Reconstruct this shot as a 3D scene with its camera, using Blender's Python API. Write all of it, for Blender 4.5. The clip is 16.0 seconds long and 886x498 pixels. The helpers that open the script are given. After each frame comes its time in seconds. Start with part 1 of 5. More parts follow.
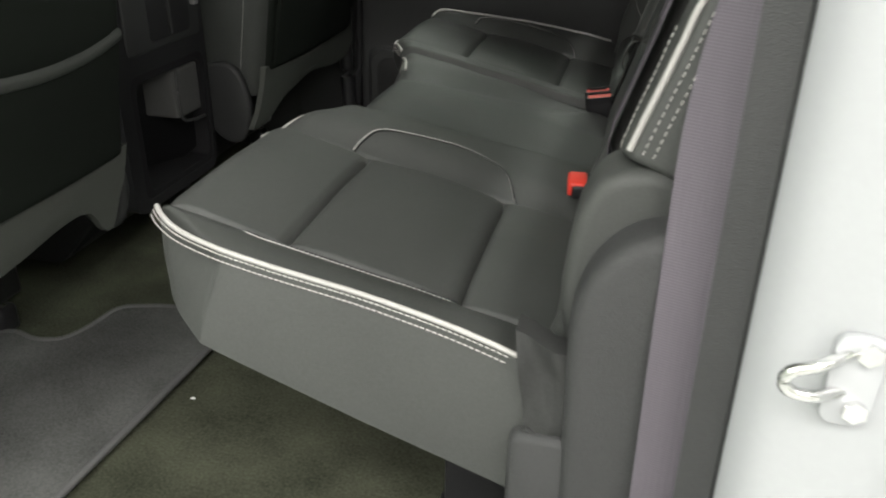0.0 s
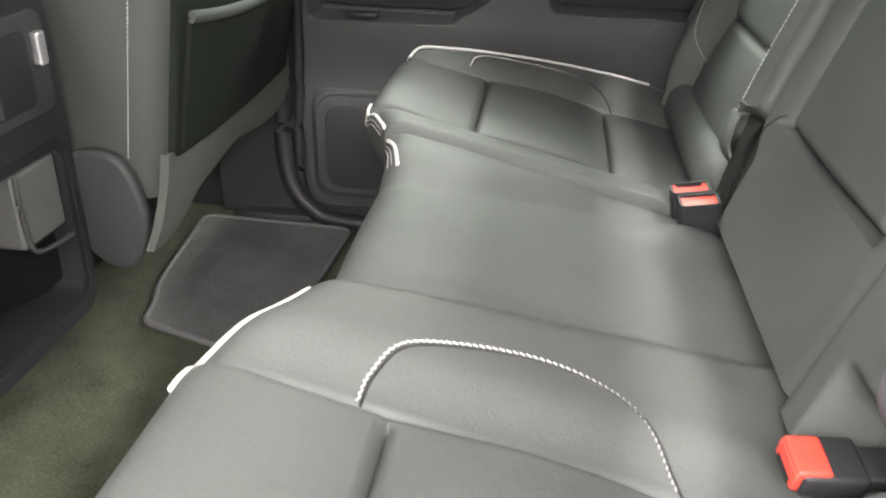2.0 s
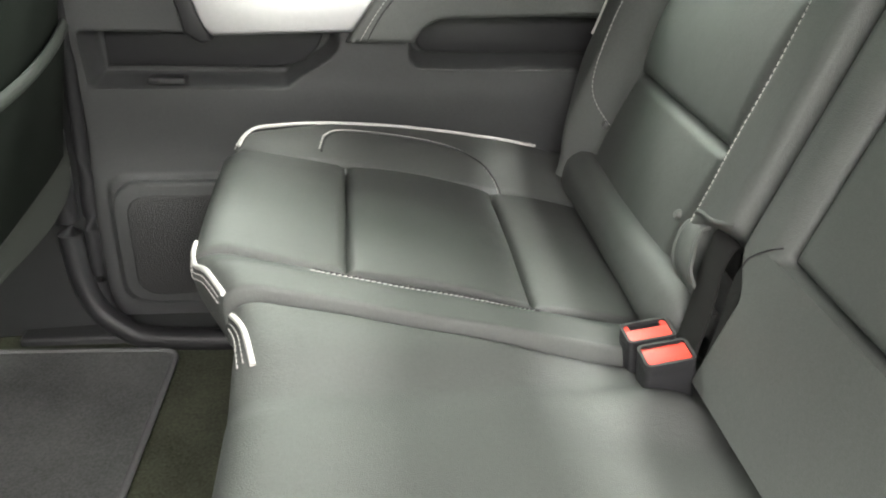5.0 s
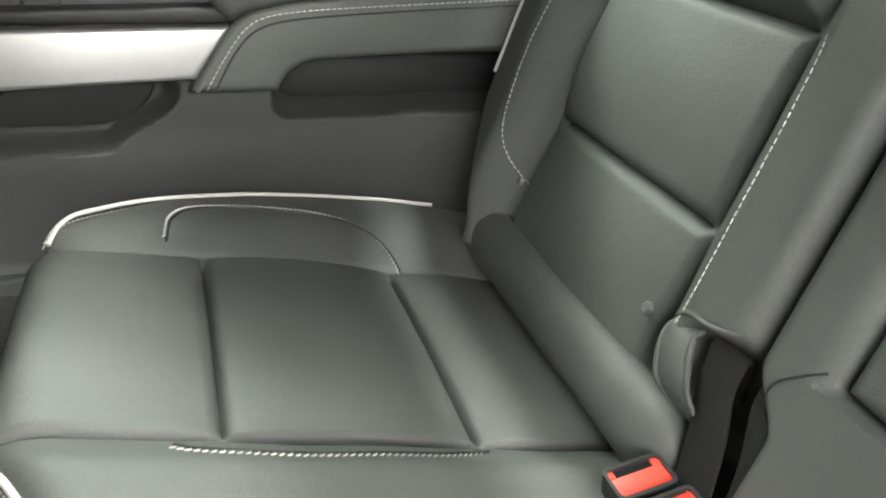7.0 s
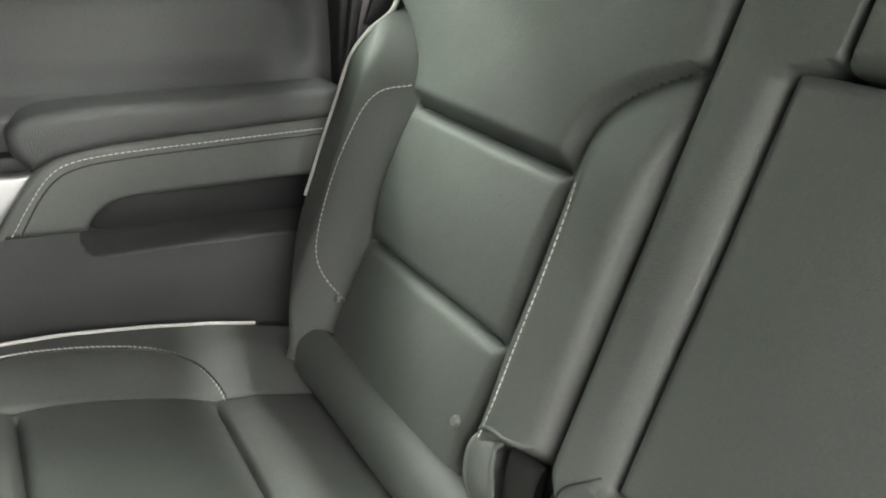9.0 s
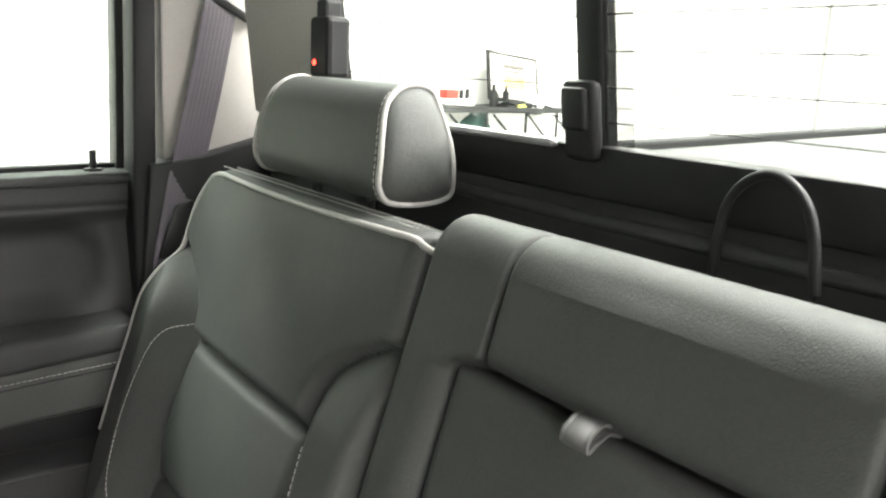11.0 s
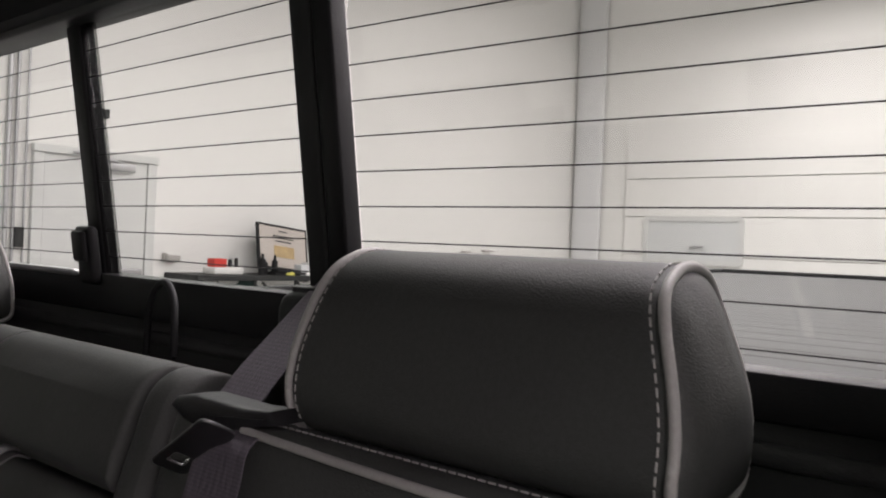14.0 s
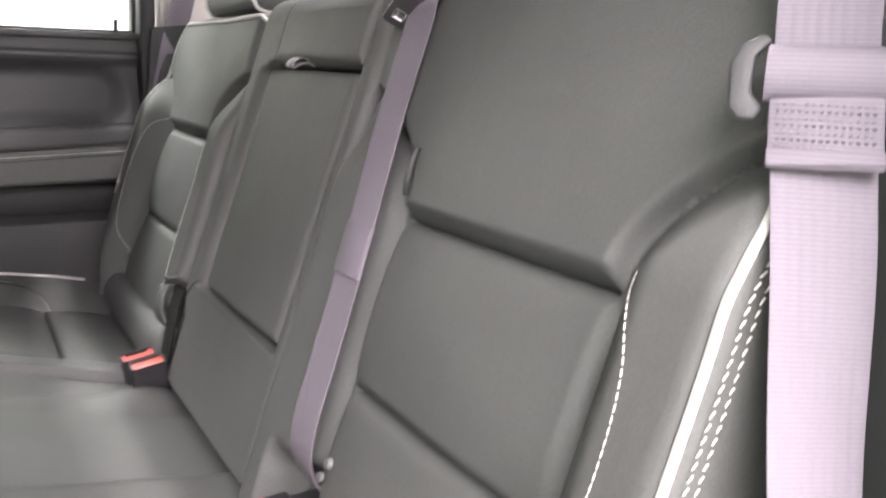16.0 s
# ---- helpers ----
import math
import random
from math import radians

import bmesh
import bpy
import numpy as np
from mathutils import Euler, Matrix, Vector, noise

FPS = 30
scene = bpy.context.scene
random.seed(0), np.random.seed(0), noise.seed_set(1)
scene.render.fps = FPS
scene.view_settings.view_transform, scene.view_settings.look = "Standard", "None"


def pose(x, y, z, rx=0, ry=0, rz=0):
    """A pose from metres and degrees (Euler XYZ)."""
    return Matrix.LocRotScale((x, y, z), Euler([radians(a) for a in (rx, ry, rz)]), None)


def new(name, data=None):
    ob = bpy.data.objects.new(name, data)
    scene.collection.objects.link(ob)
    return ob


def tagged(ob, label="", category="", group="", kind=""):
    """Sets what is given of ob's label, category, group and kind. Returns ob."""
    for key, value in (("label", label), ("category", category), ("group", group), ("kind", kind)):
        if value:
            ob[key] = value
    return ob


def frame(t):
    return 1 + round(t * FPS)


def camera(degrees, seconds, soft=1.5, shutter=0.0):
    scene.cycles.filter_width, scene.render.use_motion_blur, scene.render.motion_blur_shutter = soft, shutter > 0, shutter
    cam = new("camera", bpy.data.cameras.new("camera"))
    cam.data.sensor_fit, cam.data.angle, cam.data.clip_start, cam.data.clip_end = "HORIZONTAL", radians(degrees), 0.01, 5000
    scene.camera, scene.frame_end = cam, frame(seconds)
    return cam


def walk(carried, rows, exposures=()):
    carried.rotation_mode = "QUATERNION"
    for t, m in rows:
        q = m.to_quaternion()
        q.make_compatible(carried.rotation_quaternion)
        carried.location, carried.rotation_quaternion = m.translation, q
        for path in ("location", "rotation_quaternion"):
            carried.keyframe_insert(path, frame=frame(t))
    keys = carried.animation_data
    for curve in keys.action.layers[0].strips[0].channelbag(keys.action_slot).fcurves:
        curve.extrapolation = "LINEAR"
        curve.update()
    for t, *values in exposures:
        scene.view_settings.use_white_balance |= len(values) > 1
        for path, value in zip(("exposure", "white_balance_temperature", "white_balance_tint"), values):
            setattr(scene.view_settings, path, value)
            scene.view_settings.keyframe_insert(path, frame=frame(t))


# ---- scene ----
cam = camera(57.4, 16.0, soft=2.0, shutter=0.2)
PATH = [
    (0, 0.1089, -1.3851, 0.7851, 63.63, -0.79, 13.76),
    (0.5, -0.0159, -1.2893, 0.7644, 63.6, -0.28, 15.19),
    (1, -0.0729, -1.1671, 0.752, 63.13, -0.38, 14.36),
    (1.5, -0.1177, -0.9814, 0.7527, 62.85, -1.46, 11.01),
    (2, -0.1688, -0.7866, 0.7638, 62.63, -1.67, 7.44),
    (2.5, -0.2435, -0.5946, 0.7454, 62.42, -1.3, 4.82),
    (3, -0.2393, -0.4948, 0.7255, 62.19, -1.14, 2.99),
    (3.5, -0.2453, -0.4784, 0.7434, 61.85, -1.3, 0.99),
    (4, -0.2426, -0.4748, 0.761, 61.61, -1.52, -1.19),
    (4.2, -0.2453, -0.468, 0.7754, 61.44, -1.62, -2.2),
    (6.3, -0.2816, -0.2704, 0.8113, 62.4, -3.75, -13.49),
    (6.5, -0.2886, -0.2431, 0.7979, 62.52, -4.0, -14.81),
    (7, -0.2701, -0.1627, 0.7784, 62.86, -3.47, -17.81),
    (7.5, -0.2506, -0.1324, 0.7935, 63.36, -4.17, -21.03),
    (8, -0.2485, -0.15, 0.8243, 64.24, -4.11, -24.15),
    (8.2, -0.2637, -0.1571, 0.8373, 65.01, -4.76, -26.02),
    (10.3, -0.175, -0.262, 0.9275, 73.31, -1.76, -32.87),
    (10.5, -0.1529, -0.2688, 0.9505, 74.3, -1.91, -33.56),
    (11, -0.1307, -0.2959, 1.0004, 77.38, -2.54, -36.15),
    (11.5, -0.1074, -0.3376, 1.0414, 81.22, -2.75, -39.92),
    (12, -0.0775, -0.39, 1.0367, 86.28, -3.39, -44.91),
    (12.5, -0.0582, -0.4308, 1.0357, 88.51, -2.79, -48.38),
    (13, -0.0669, -0.5244, 1.0121, 89.45, -2.55, -49.86),
    (13.5, -0.0691, -0.6394, 1.0001, 89.84, -2.59, -50.09),
    (14, -0.0874, -0.7214, 0.9867, 90.03, -2.47, -50.06),
    (14.5, -0.1081, -0.7827, 0.9495, 90.46, -2.5, -48.89),
    (15, -0.1237, -0.8352, 0.8996, 89.64, -2.04, -44.7),
    (15.5, -0.1418, -0.9108, 0.8462, 84.02, -3.56, -39.24),
    (16, -0.1816, -0.9923, 0.7892, 77.75, -2.24, -31.15),
]
walk(cam, [(t, pose(x, y, z, a, b, c)) for t, x, y, z, a, b, c in PATH],
     [(0, -0.50, 6500, 3), (0.5, 0.85, 6500, 6), (1.0, 1.4, 6500, 8), (1.5, 1.57, 6500, 8), (3.5, 1.90, 6500, 5), (7, 1.88, 6500, 2), (10.5, 1.75, 6500, 1), (11.0, 1.15, 6500, 6), (11.5, 0.05, 6500, 20), (12.0, -1.28, 6500, 23), (14.5, -1.25, 6500, 22), (15.0, -0.12, 6500, 22), (15.5, 1.15, 6450, 20), (16, 1.6, 6450, 20)])
# ---- light ----
world = bpy.data.worlds.new("world")
scene.world = world
world.use_nodes = True
world.node_tree.nodes["Background"].inputs[0].default_value = (0.9, 0.95, 1.0, 1)
world.node_tree.nodes["Background"].inputs[1].default_value = 0.15


def area(name, x, y, z, sx, sy, power, color=(1, 1, 1), rx=0, ry=0):
    d = bpy.data.lights.new(name, "AREA")
    d.shape, d.size, d.size_y, d.energy, d.color = "RECTANGLE", sx, sy, power, color
    ob = new(name, d)
    ob.matrix_world = pose(x, y, z, rx, ry)
    return ob


# rows of ceiling tubes of the workshop
NEAR_FILL, FAR_FILL = (1.0, 0.91, 0.93), (0.86, 1.0, 0.87)
LAMPS = [(-1.5, -3.0), (-1.5, 3.4), (3.2, -3.0), (3.2, 3.4), (8.0, -2.0), (8.1, 2.0)]
for lx, ly in LAMPS:
    area("ceiling_tube_light", lx, ly, 3.55 if lx < 7 else 4.4, 3.0, 0.5, (150 if ly < 0 else 120) if lx < 7 else 450, (1.0, 0.98, 0.94))
area("ceiling_tube_light", 3.2, -0.4, 3.9, 0.5, 3.0, 320, (1.0, 0.98, 0.95))
area("ceiling_tube_light", 1.6, -0.2, 3.9, 0.25, 3.0, 230, (1.0, 0.98, 0.95))
# unseen row added ahead of the cab as greenish fill
for ly in (-3.6, 0.0, 3.6):
    area("ceiling_tube_light", -5.0, ly, 4.4, 3.0, 0.5, 120, FAR_FILL)
# added fill lights along both sides of the truck: rosy by the open door, greenish on the far side
for lx in (-0.8, 1.5):
    area("side_tube_light", lx, -2.8, 2.15, 2.4, 1.2, 112, NEAR_FILL, 56)
    area("side_tube_light", lx, 2.6, 2.7, 2.4, 1.2, 42, FAR_FILL, -48)
# one more added fill light, ahead of the cab
area("front_tube_light", -4.6, 0.0, 2.3, 1.2, 3.4, 14, FAR_FILL, 0, -42)


# ---- materials ----
def material(name, color, rough=0.5, metal=0.0, grain=0.0, scale=400.0, var=0.12, spec=0.5, vscale=6.0, voronoi=False, emit=None, soft=0.0):
    m = bpy.data.materials.new(name)
    m.use_nodes = True
    nt = m.node_tree
    b = nt.nodes["Principled BSDF"]
    b.inputs["Roughness"].default_value = rough
    b.inputs["Metallic"].default_value = metal
    b.inputs["Specular IOR Level"].default_value = spec
    tc = nt.nodes.new("ShaderNodeTexCoord")
    n1 = nt.nodes.new("ShaderNodeTexNoise")
    n1.inputs["Scale"].default_value = vscale
    n1.inputs["Detail"].default_value = 5
    nt.links.new(tc.outputs["Object"], n1.inputs["Vector"])
    n2 = nt.nodes.new("ShaderNodeTexNoise")
    n2.inputs["Scale"].default_value = scale * 0.4
    nt.links.new(tc.outputs["Object"], n2.inputs["Vector"])
    add = nt.nodes.new("ShaderNodeMath")
    add.operation = "ADD"
    nt.links.new(n1.outputs["Fac"], add.inputs[0])
    nt.links.new(n2.outputs["Fac"], add.inputs[1])
    mr = nt.nodes.new("ShaderNodeMapRange")
    mr.inputs["From Min"].default_value, mr.inputs["From Max"].default_value = 0.6, 1.4
    nt.links.new(add.outputs[0], mr.inputs["Value"])
    mix = nt.nodes.new("ShaderNodeMix")
    mix.data_type = "RGBA"
    lo = [max(0, c * (1 - var)) for c in color]
    hi = [min(1, c * (1 + var)) for c in color]
    mix.inputs["A"].default_value, mix.inputs["B"].default_value = (*lo, 1), (*hi, 1)
    nt.links.new(mr.outputs[0], mix.inputs["Factor"])
    nt.links.new(mix.outputs["Result"], b.inputs["Base Color"])
    rr = nt.nodes.new("ShaderNodeMapRange")
    rr.inputs["To Min"].default_value, rr.inputs["To Max"].default_value = max(0.02, rough - 0.06), min(1, rough + 0.06)
    nt.links.new(n1.outputs["Fac"], rr.inputs["Value"])
    nt.links.new(rr.outputs[0], b.inputs["Roughness"])
    if grain:
        if voronoi:
            g = nt.nodes.new("ShaderNodeTexVoronoi")
            g.inputs["Scale"].default_value = scale
            out = g.outputs["Distance"]
        else:
            g = nt.nodes.new("ShaderNodeTexNoise")
            g.inputs["Scale"].default_value = scale
            g.inputs["Detail"].default_value = 3
            out = g.outputs["Fac"]
        nt.links.new(tc.outputs["Object"], g.inputs["Vector"])
        bump = nt.nodes.new("ShaderNodeBump")
        bump.inputs["Strength"].default_value = grain
        bump.inputs["Distance"].default_value = 0.001
        nt.links.new(out, bump.inputs["Height"])
        nt.links.new(bump.outputs[0], b.inputs["Normal"])
        if soft:
            g2 = nt.nodes.new("ShaderNodeTexNoise")
            g2.inputs["Scale"].default_value = 28
            g2.inputs["Detail"].default_value = 4
            nt.links.new(tc.outputs["Object"], g2.inputs["Vector"])
            b2 = nt.nodes.new("ShaderNodeBump")
            b2.inputs["Strength"].default_value = soft
            b2.inputs["Distance"].default_value = 0.006
            nt.links.new(g2.outputs["Fac"], b2.inputs["Height"])
            nt.links.new(b2.outputs[0], bump.inputs["Normal"])
    if emit:
        b.inputs["Emission Color"].default_value = (*emit[:3], 1)
        b.inputs["Emission Strength"].default_value = emit[3]
    return m


LEATHER = material("black_leather", (0.048, 0.0505, 0.0475), 0.58, grain=0.25, scale=800, voronoi=True, var=0.16, spec=0.36, soft=0.15)
PIPING = material("pale_grey_piping", (0.35, 0.342, 0.325), 0.5, grain=0.2, scale=900)
THREAD = material("white_thread", (0.38, 0.371, 0.353), 0.7)
CARPET = material("charcoal_carpet", (0.046, 0.049, 0.034), 0.95, grain=1.0, scale=600, var=0.55, spec=0.1, vscale=11)
MAT = material("grey_floor_mat", (0.080, 0.082, 0.079), 0.95, grain=1.0, scale=700, var=0.40, spec=0.1, vscale=9)
BINGREY = material("grey_bin_plastic", (0.075, 0.076, 0.073), 0.55, grain=0.4, scale=900)
MATEDGE = material("mat_binding", (0.08, 0.08, 0.08), 0.8, grain=0.5, scale=900)
PLASTIC = material("charcoal_plastic", (0.026, 0.027, 0.027), 0.55, grain=0.5, scale=900, var=0.08, spec=0.3)
DARK = material("black_plastic", (0.015, 0.015, 0.016), 0.45, grain=0.3, scale=900, spec=0.25)
SOFTTRIM = material("charcoal_soft_trim", (0.040, 0.041, 0.041), 0.6, grain=0.5, scale=700, voronoi=True, spec=0.3)
GREYTRIM = material("grey_pillar_trim", (0.40, 0.38, 0.36), 0.75, grain=0.4, scale=1200)
LINER = material("grey_headliner", (0.13, 0.13, 0.125), 0.95, grain=0.5, scale=1500, spec=0.1)
SILVER = material("brushed_silver_trim", (0.46, 0.455, 0.465), 0.40, metal=0.85, var=0.05)
CHROME = material("polished_steel", (0.75, 0.75, 0.74), 0.14, metal=1.0, var=0.03)
WEB = material("grey_belt_webbing", (0.102, 0.090, 0.107), 0.75, grain=0.5, scale=1500, var=0.08)
nt = WEB.node_tree
tc = nt.nodes.new("ShaderNodeTexCoord")
wave = nt.nodes.new("ShaderNodeTexWave")
wave.bands_direction = "Z"
wave.inputs["Scale"].default_value = 130
wave.inputs["Distortion"].default_value = 0.4
nt.links.new(tc.outputs["Object"], wave.inputs["Vector"])
weave = nt.nodes.new("ShaderNodeMix")
weave.data_type, weave.blend_type = "RGBA", "MULTIPLY"
weave.inputs["Factor"].default_value = 0.22
base = nt.nodes["Principled BSDF"].inputs["Base Color"]
nt.links.new(base.links[0].from_socket, weave.inputs["A"])
nt.links.new(wave.outputs["Color"], weave.inputs["B"])
nt.links.new(weave.outputs["Result"], base)
RED = material("red_plastic", (0.62, 0.045, 0.03), 0.4)
RUBBER = material("black_rubber", (0.012, 0.012, 0.013), 0.6, spec=0.25)
PAINT = material("white_car_paint", (0.37, 0.38, 0.39), 0.18, var=0.02)
WALLWHITE = material("white_wall_paint", (0.80, 0.79, 0.77), 0.7, var=0.03, vscale=0.6)
DOORWHITE = material("pale_grey_door_paint", (0.62, 0.62, 0.61), 0.5, var=0.03)
CONCRETE = material("sealed_concrete", (0.42, 0.42, 0.41), 0.35, var=0.15, vscale=1.5)
COVER = material("black_tonneau_vinyl", (0.075, 0.075, 0.076), 0.62, grain=0.4, scale=500, spec=0.3)
# bench leather darkened: the shade on the front seats is put into the colour
SHADED_LEATHER = material("shaded_seat_leather", (0.031, 0.034, 0.031), 0.6, grain=0.22, scale=800, voronoi=True, var=0.16, spec=0.3)
FABRIC = material("grey_knit_fabric", (0.056, 0.060, 0.054), 0.9, grain=0.6, scale=1200, spec=0.1)
LED = material("red_indicator", (0.8, 0.02, 0.02), 0.4, emit=(1, 0.05, 0.03, 4))

GLASS = bpy.data.materials.new("window_glass")
GLASS.use_nodes = True
_nt = GLASS.node_tree
_nt.nodes.remove(_nt.nodes["Principled BSDF"])
_tr = _nt.nodes.new("ShaderNodeBsdfTransparent")
_tr.inputs[0].default_value = (0.86, 0.88, 0.86, 1)
_gl = _nt.nodes.new("ShaderNodeBsdfGlossy")
_gl.inputs["Roughness"].default_value = 0.02
_mx = _nt.nodes.new("ShaderNodeMixShader")
_mx.inputs[0].default_value = 0.05
_nt.links.new(_tr.outputs[0], _mx.inputs[1])
_nt.links.new(_gl.outputs[0], _mx.inputs[2])
_nt.links.new(_mx.outputs[0], _nt.nodes["Material Output"].inputs[0])


# ---- mesh helpers ----
def raw(name, verts, faces, mat, parent=None, smooth=True, label=""):
    me = bpy.data.meshes.new(name)
    me.from_pydata([tuple(v) for v in verts], [], faces)
    me.update()
    bm = bmesh.new()
    bm.from_mesh(me)
    bmesh.ops.recalc_face_normals(bm, faces=bm.faces)
    bm.to_mesh(me)
    bm.free()
    me.materials.append(mat)
    if smooth:
        me.shade_smooth()
        me.set_sharp_from_angle(angle=radians(50))
    ob = new(name, me)
    if parent:
        ob.parent = parent
    if label:
        ob["label"] = label
    return ob


def part(name, bm, mat, parent=None, label="", smooth=False):
    me = bpy.data.meshes.new(name)
    bmesh.ops.recalc_face_normals(bm, faces=bm.faces)
    bm.to_mesh(me)
    bm.free()
    me.materials.append(mat)
    if smooth:
        me.shade_smooth()
        me.set_sharp_from_angle(angle=radians(50))
    ob = new(name, me)
    if parent:
        ob.parent = parent
    if label:
        ob["label"] = label
    return ob


def empty(name, label, category, group="", kind=""):
    return tagged(new(name), label, category, group, kind)


def box_bm(x0, x1, y0, y1, z0, z1, bevel=0.0, seg=2):
    bm = bmesh.new()
    bmesh.ops.create_cube(bm, size=1)
    for v in bm.verts:
        v.co = Vector((x0 + (v.co.x + 0.5) * (x1 - x0), y0 + (v.co.y + 0.5) * (y1 - y0), z0 + (v.co.z + 0.5) * (z1 - z0)))
    if bevel:
        bmesh.ops.bevel(bm, geom=bm.edges[:], offset=bevel, segments=seg, affect="EDGES", profile=0.5)
    return bm


def box(name, x0, x1, y0, y1, z0, z1, mat, parent=None, bevel=0.004, label="", seg=2):
    return part(name, box_bm(x0, x1, y0, y1, z0, z1, bevel, seg), mat, parent, label, smooth=bevel > 0.006)


def tube(name, pts, r, mat, parent=None, label="", seg=8, closed=False, flat=1.0):
    """A round cord along points."""
    pts = [Vector(p) for p in pts]
    n = len(pts)
    verts, faces = [], []
    for i, p in enumerate(pts):
        a = pts[(i - 1) % n] if closed or i else p
        b = pts[(i + 1) % n] if closed or i < n - 1 else p
        d = (b - a).normalized()
        s = d.cross(Vector((0, 0, 1)))
        if s.length < 0.05:
            s = d.cross(Vector((0, 1, 0)))
        s.normalize()
        u = s.cross(d)
        for k in range(seg):
            g = 2 * math.pi * k / seg
            verts.append(p + s * (r * math.cos(g)) + u * (r * flat * math.sin(g)))
    m = n if closed else n - 1
    for i in range(m):
        for k in range(seg):
            j = (i + 1) % n
            faces.append((i * seg + k, i * seg + (k + 1) % seg, j * seg + (k + 1) % seg, j * seg + k))
    if not closed:
        faces.append(tuple(range(seg)))
        faces.append(tuple((n - 1) * seg + k for k in range(seg)))
    return raw(name, verts, faces, mat, parent, label=label)


def resample(pts, step):
    pts = [Vector(p) for p in pts]
    out, carry = [pts[0]], 0.0
    for a, b in zip(pts, pts[1:]):
        L = (b - a).length
        t = step - carry
        while t <= L:
            out.append(a + (b - a) * (t / L))
            t += step
        carry = L - (t - step)
    return out


def smooth_line(pts, n=8):
    """Catmull-Rom through the points."""
    p = [Vector(q) for q in pts]
    p = [p[0] * 2 - p[1]] + p + [p[-1] * 2 - p[-2]]
    out = []
    for i in range(1, len(p) - 2):
        a, b, c, d = p[i - 1:i + 3]
        for k in range(n):
            t = k / n
            out.append(0.5 * ((2 * b) + (c - a) * t + (2 * a - 5 * b + 4 * c - d) * t * t + (3 * b - a - 3 * c + d) * t ** 3))
    return out + [p[-2]]


def stitches(name, pts, mat, parent, pitch=0.0066, length=0.0044, r=0.0006, label="row of pale stitches", slant=0.0):
    """Dashes of thread along a line, one mesh."""
    line = resample(pts, pitch)
    verts, faces = [], []
    for a, b in zip(line, line[1:]):
        d = (b - a).normalized()
        c = (a + b) / 2
        s = d.cross(Vector((0, 0, 1)))
        s = s.normalized() if s.length > 0.05 else d.cross(Vector((0, 1, 0))).normalized()
        u = s.cross(d)
        d = (d + s * slant).normalized()
        k = len(verts)
        for e in (-1, 1):
            for g in range(6):
                an = g * math.pi / 3
                verts.append(c + d * (e * length / 2) + s * (r * math.cos(an)) + u * (r * math.sin(an)))
        for g in range(6):
            faces.append((k + g, k + (g + 1) % 6, k + 6 + (g + 1) % 6, k + 6 + g))
        faces.append(tuple(range(k, k + 6)))
        faces.append(tuple(range(k + 6, k + 12)))
    ob = raw(name, verts, faces, mat, parent, label=label)
    ob["kind"] = "stuff"
    return ob


def sheet_solid(name, us, vs, front, back, mat, parent=None, label="", bulge=0.0, loops=4):
    """A closed body between two surfaces over a grid of u and v, with slightly swollen sides."""
    nu, nv = len(us), len(vs)
    verts = [front(u, v) for u in us for v in vs] + [back(u, v) for u in us for v in vs]
    o = nu * nv
    faces = []
    for i in range(nu - 1):
        for j in range(nv - 1):
            a = i * nv + j
            faces.append((a, a + nv, a + nv + 1, a + 1))
            faces.append((o + a, o + a + 1, o + a + nv + 1, o + a + nv))
    ring = [i * nv for i in range(nu)] + [(nu - 1) * nv + j for j in range(1, nv)] + [i * nv + nv - 1 for i in range(nu - 2, -1, -1)] + [j for j in range(nv - 2, 0, -1)]
    mid = sum((verts[k] + verts[o + k] for k in ring), Vector()) / (2 * len(ring))
    rows = [ring]
    for l in range(1, loops):
        k = l / loops
        row = []
        for r in ring:
            p = verts[r].lerp(verts[o + r], k)
            ax = (verts[o + r] - verts[r]).normalized()
            d = p - mid
            d -= ax * d.dot(ax)
            row.append(len(verts))
            verts.append(p + d.normalized() * (bulge * 4 * k * (1 - k)))
        rows.append(row)
    rows.append([o + r for r in ring])
    m = len(ring)
    for p, q in zip(rows, rows[1:]):
        for k in range(m):
            faces.append((p[k], p[(k + 1) % m], q[(k + 1) % m], q[k]))
    return raw(name, verts, faces, mat, parent, label=label)


def near_lines(lo, hi, step, marks, fine=(0.0015, 0.003, 0.005, 0.008)):
    """Grid lines from lo to hi, closer together at the marks."""
    out = set(round(lo + (hi - lo) * i / max(1, round((hi - lo) / step)), 5) for i in range(max(1, round((hi - lo) / step)) + 1))
    for m in marks:
        for f in (0.0, *fine):
            for g in (m - f, m + f):
                if lo < g < hi:
                    out.add(round(g, 5))
    return sorted(out)


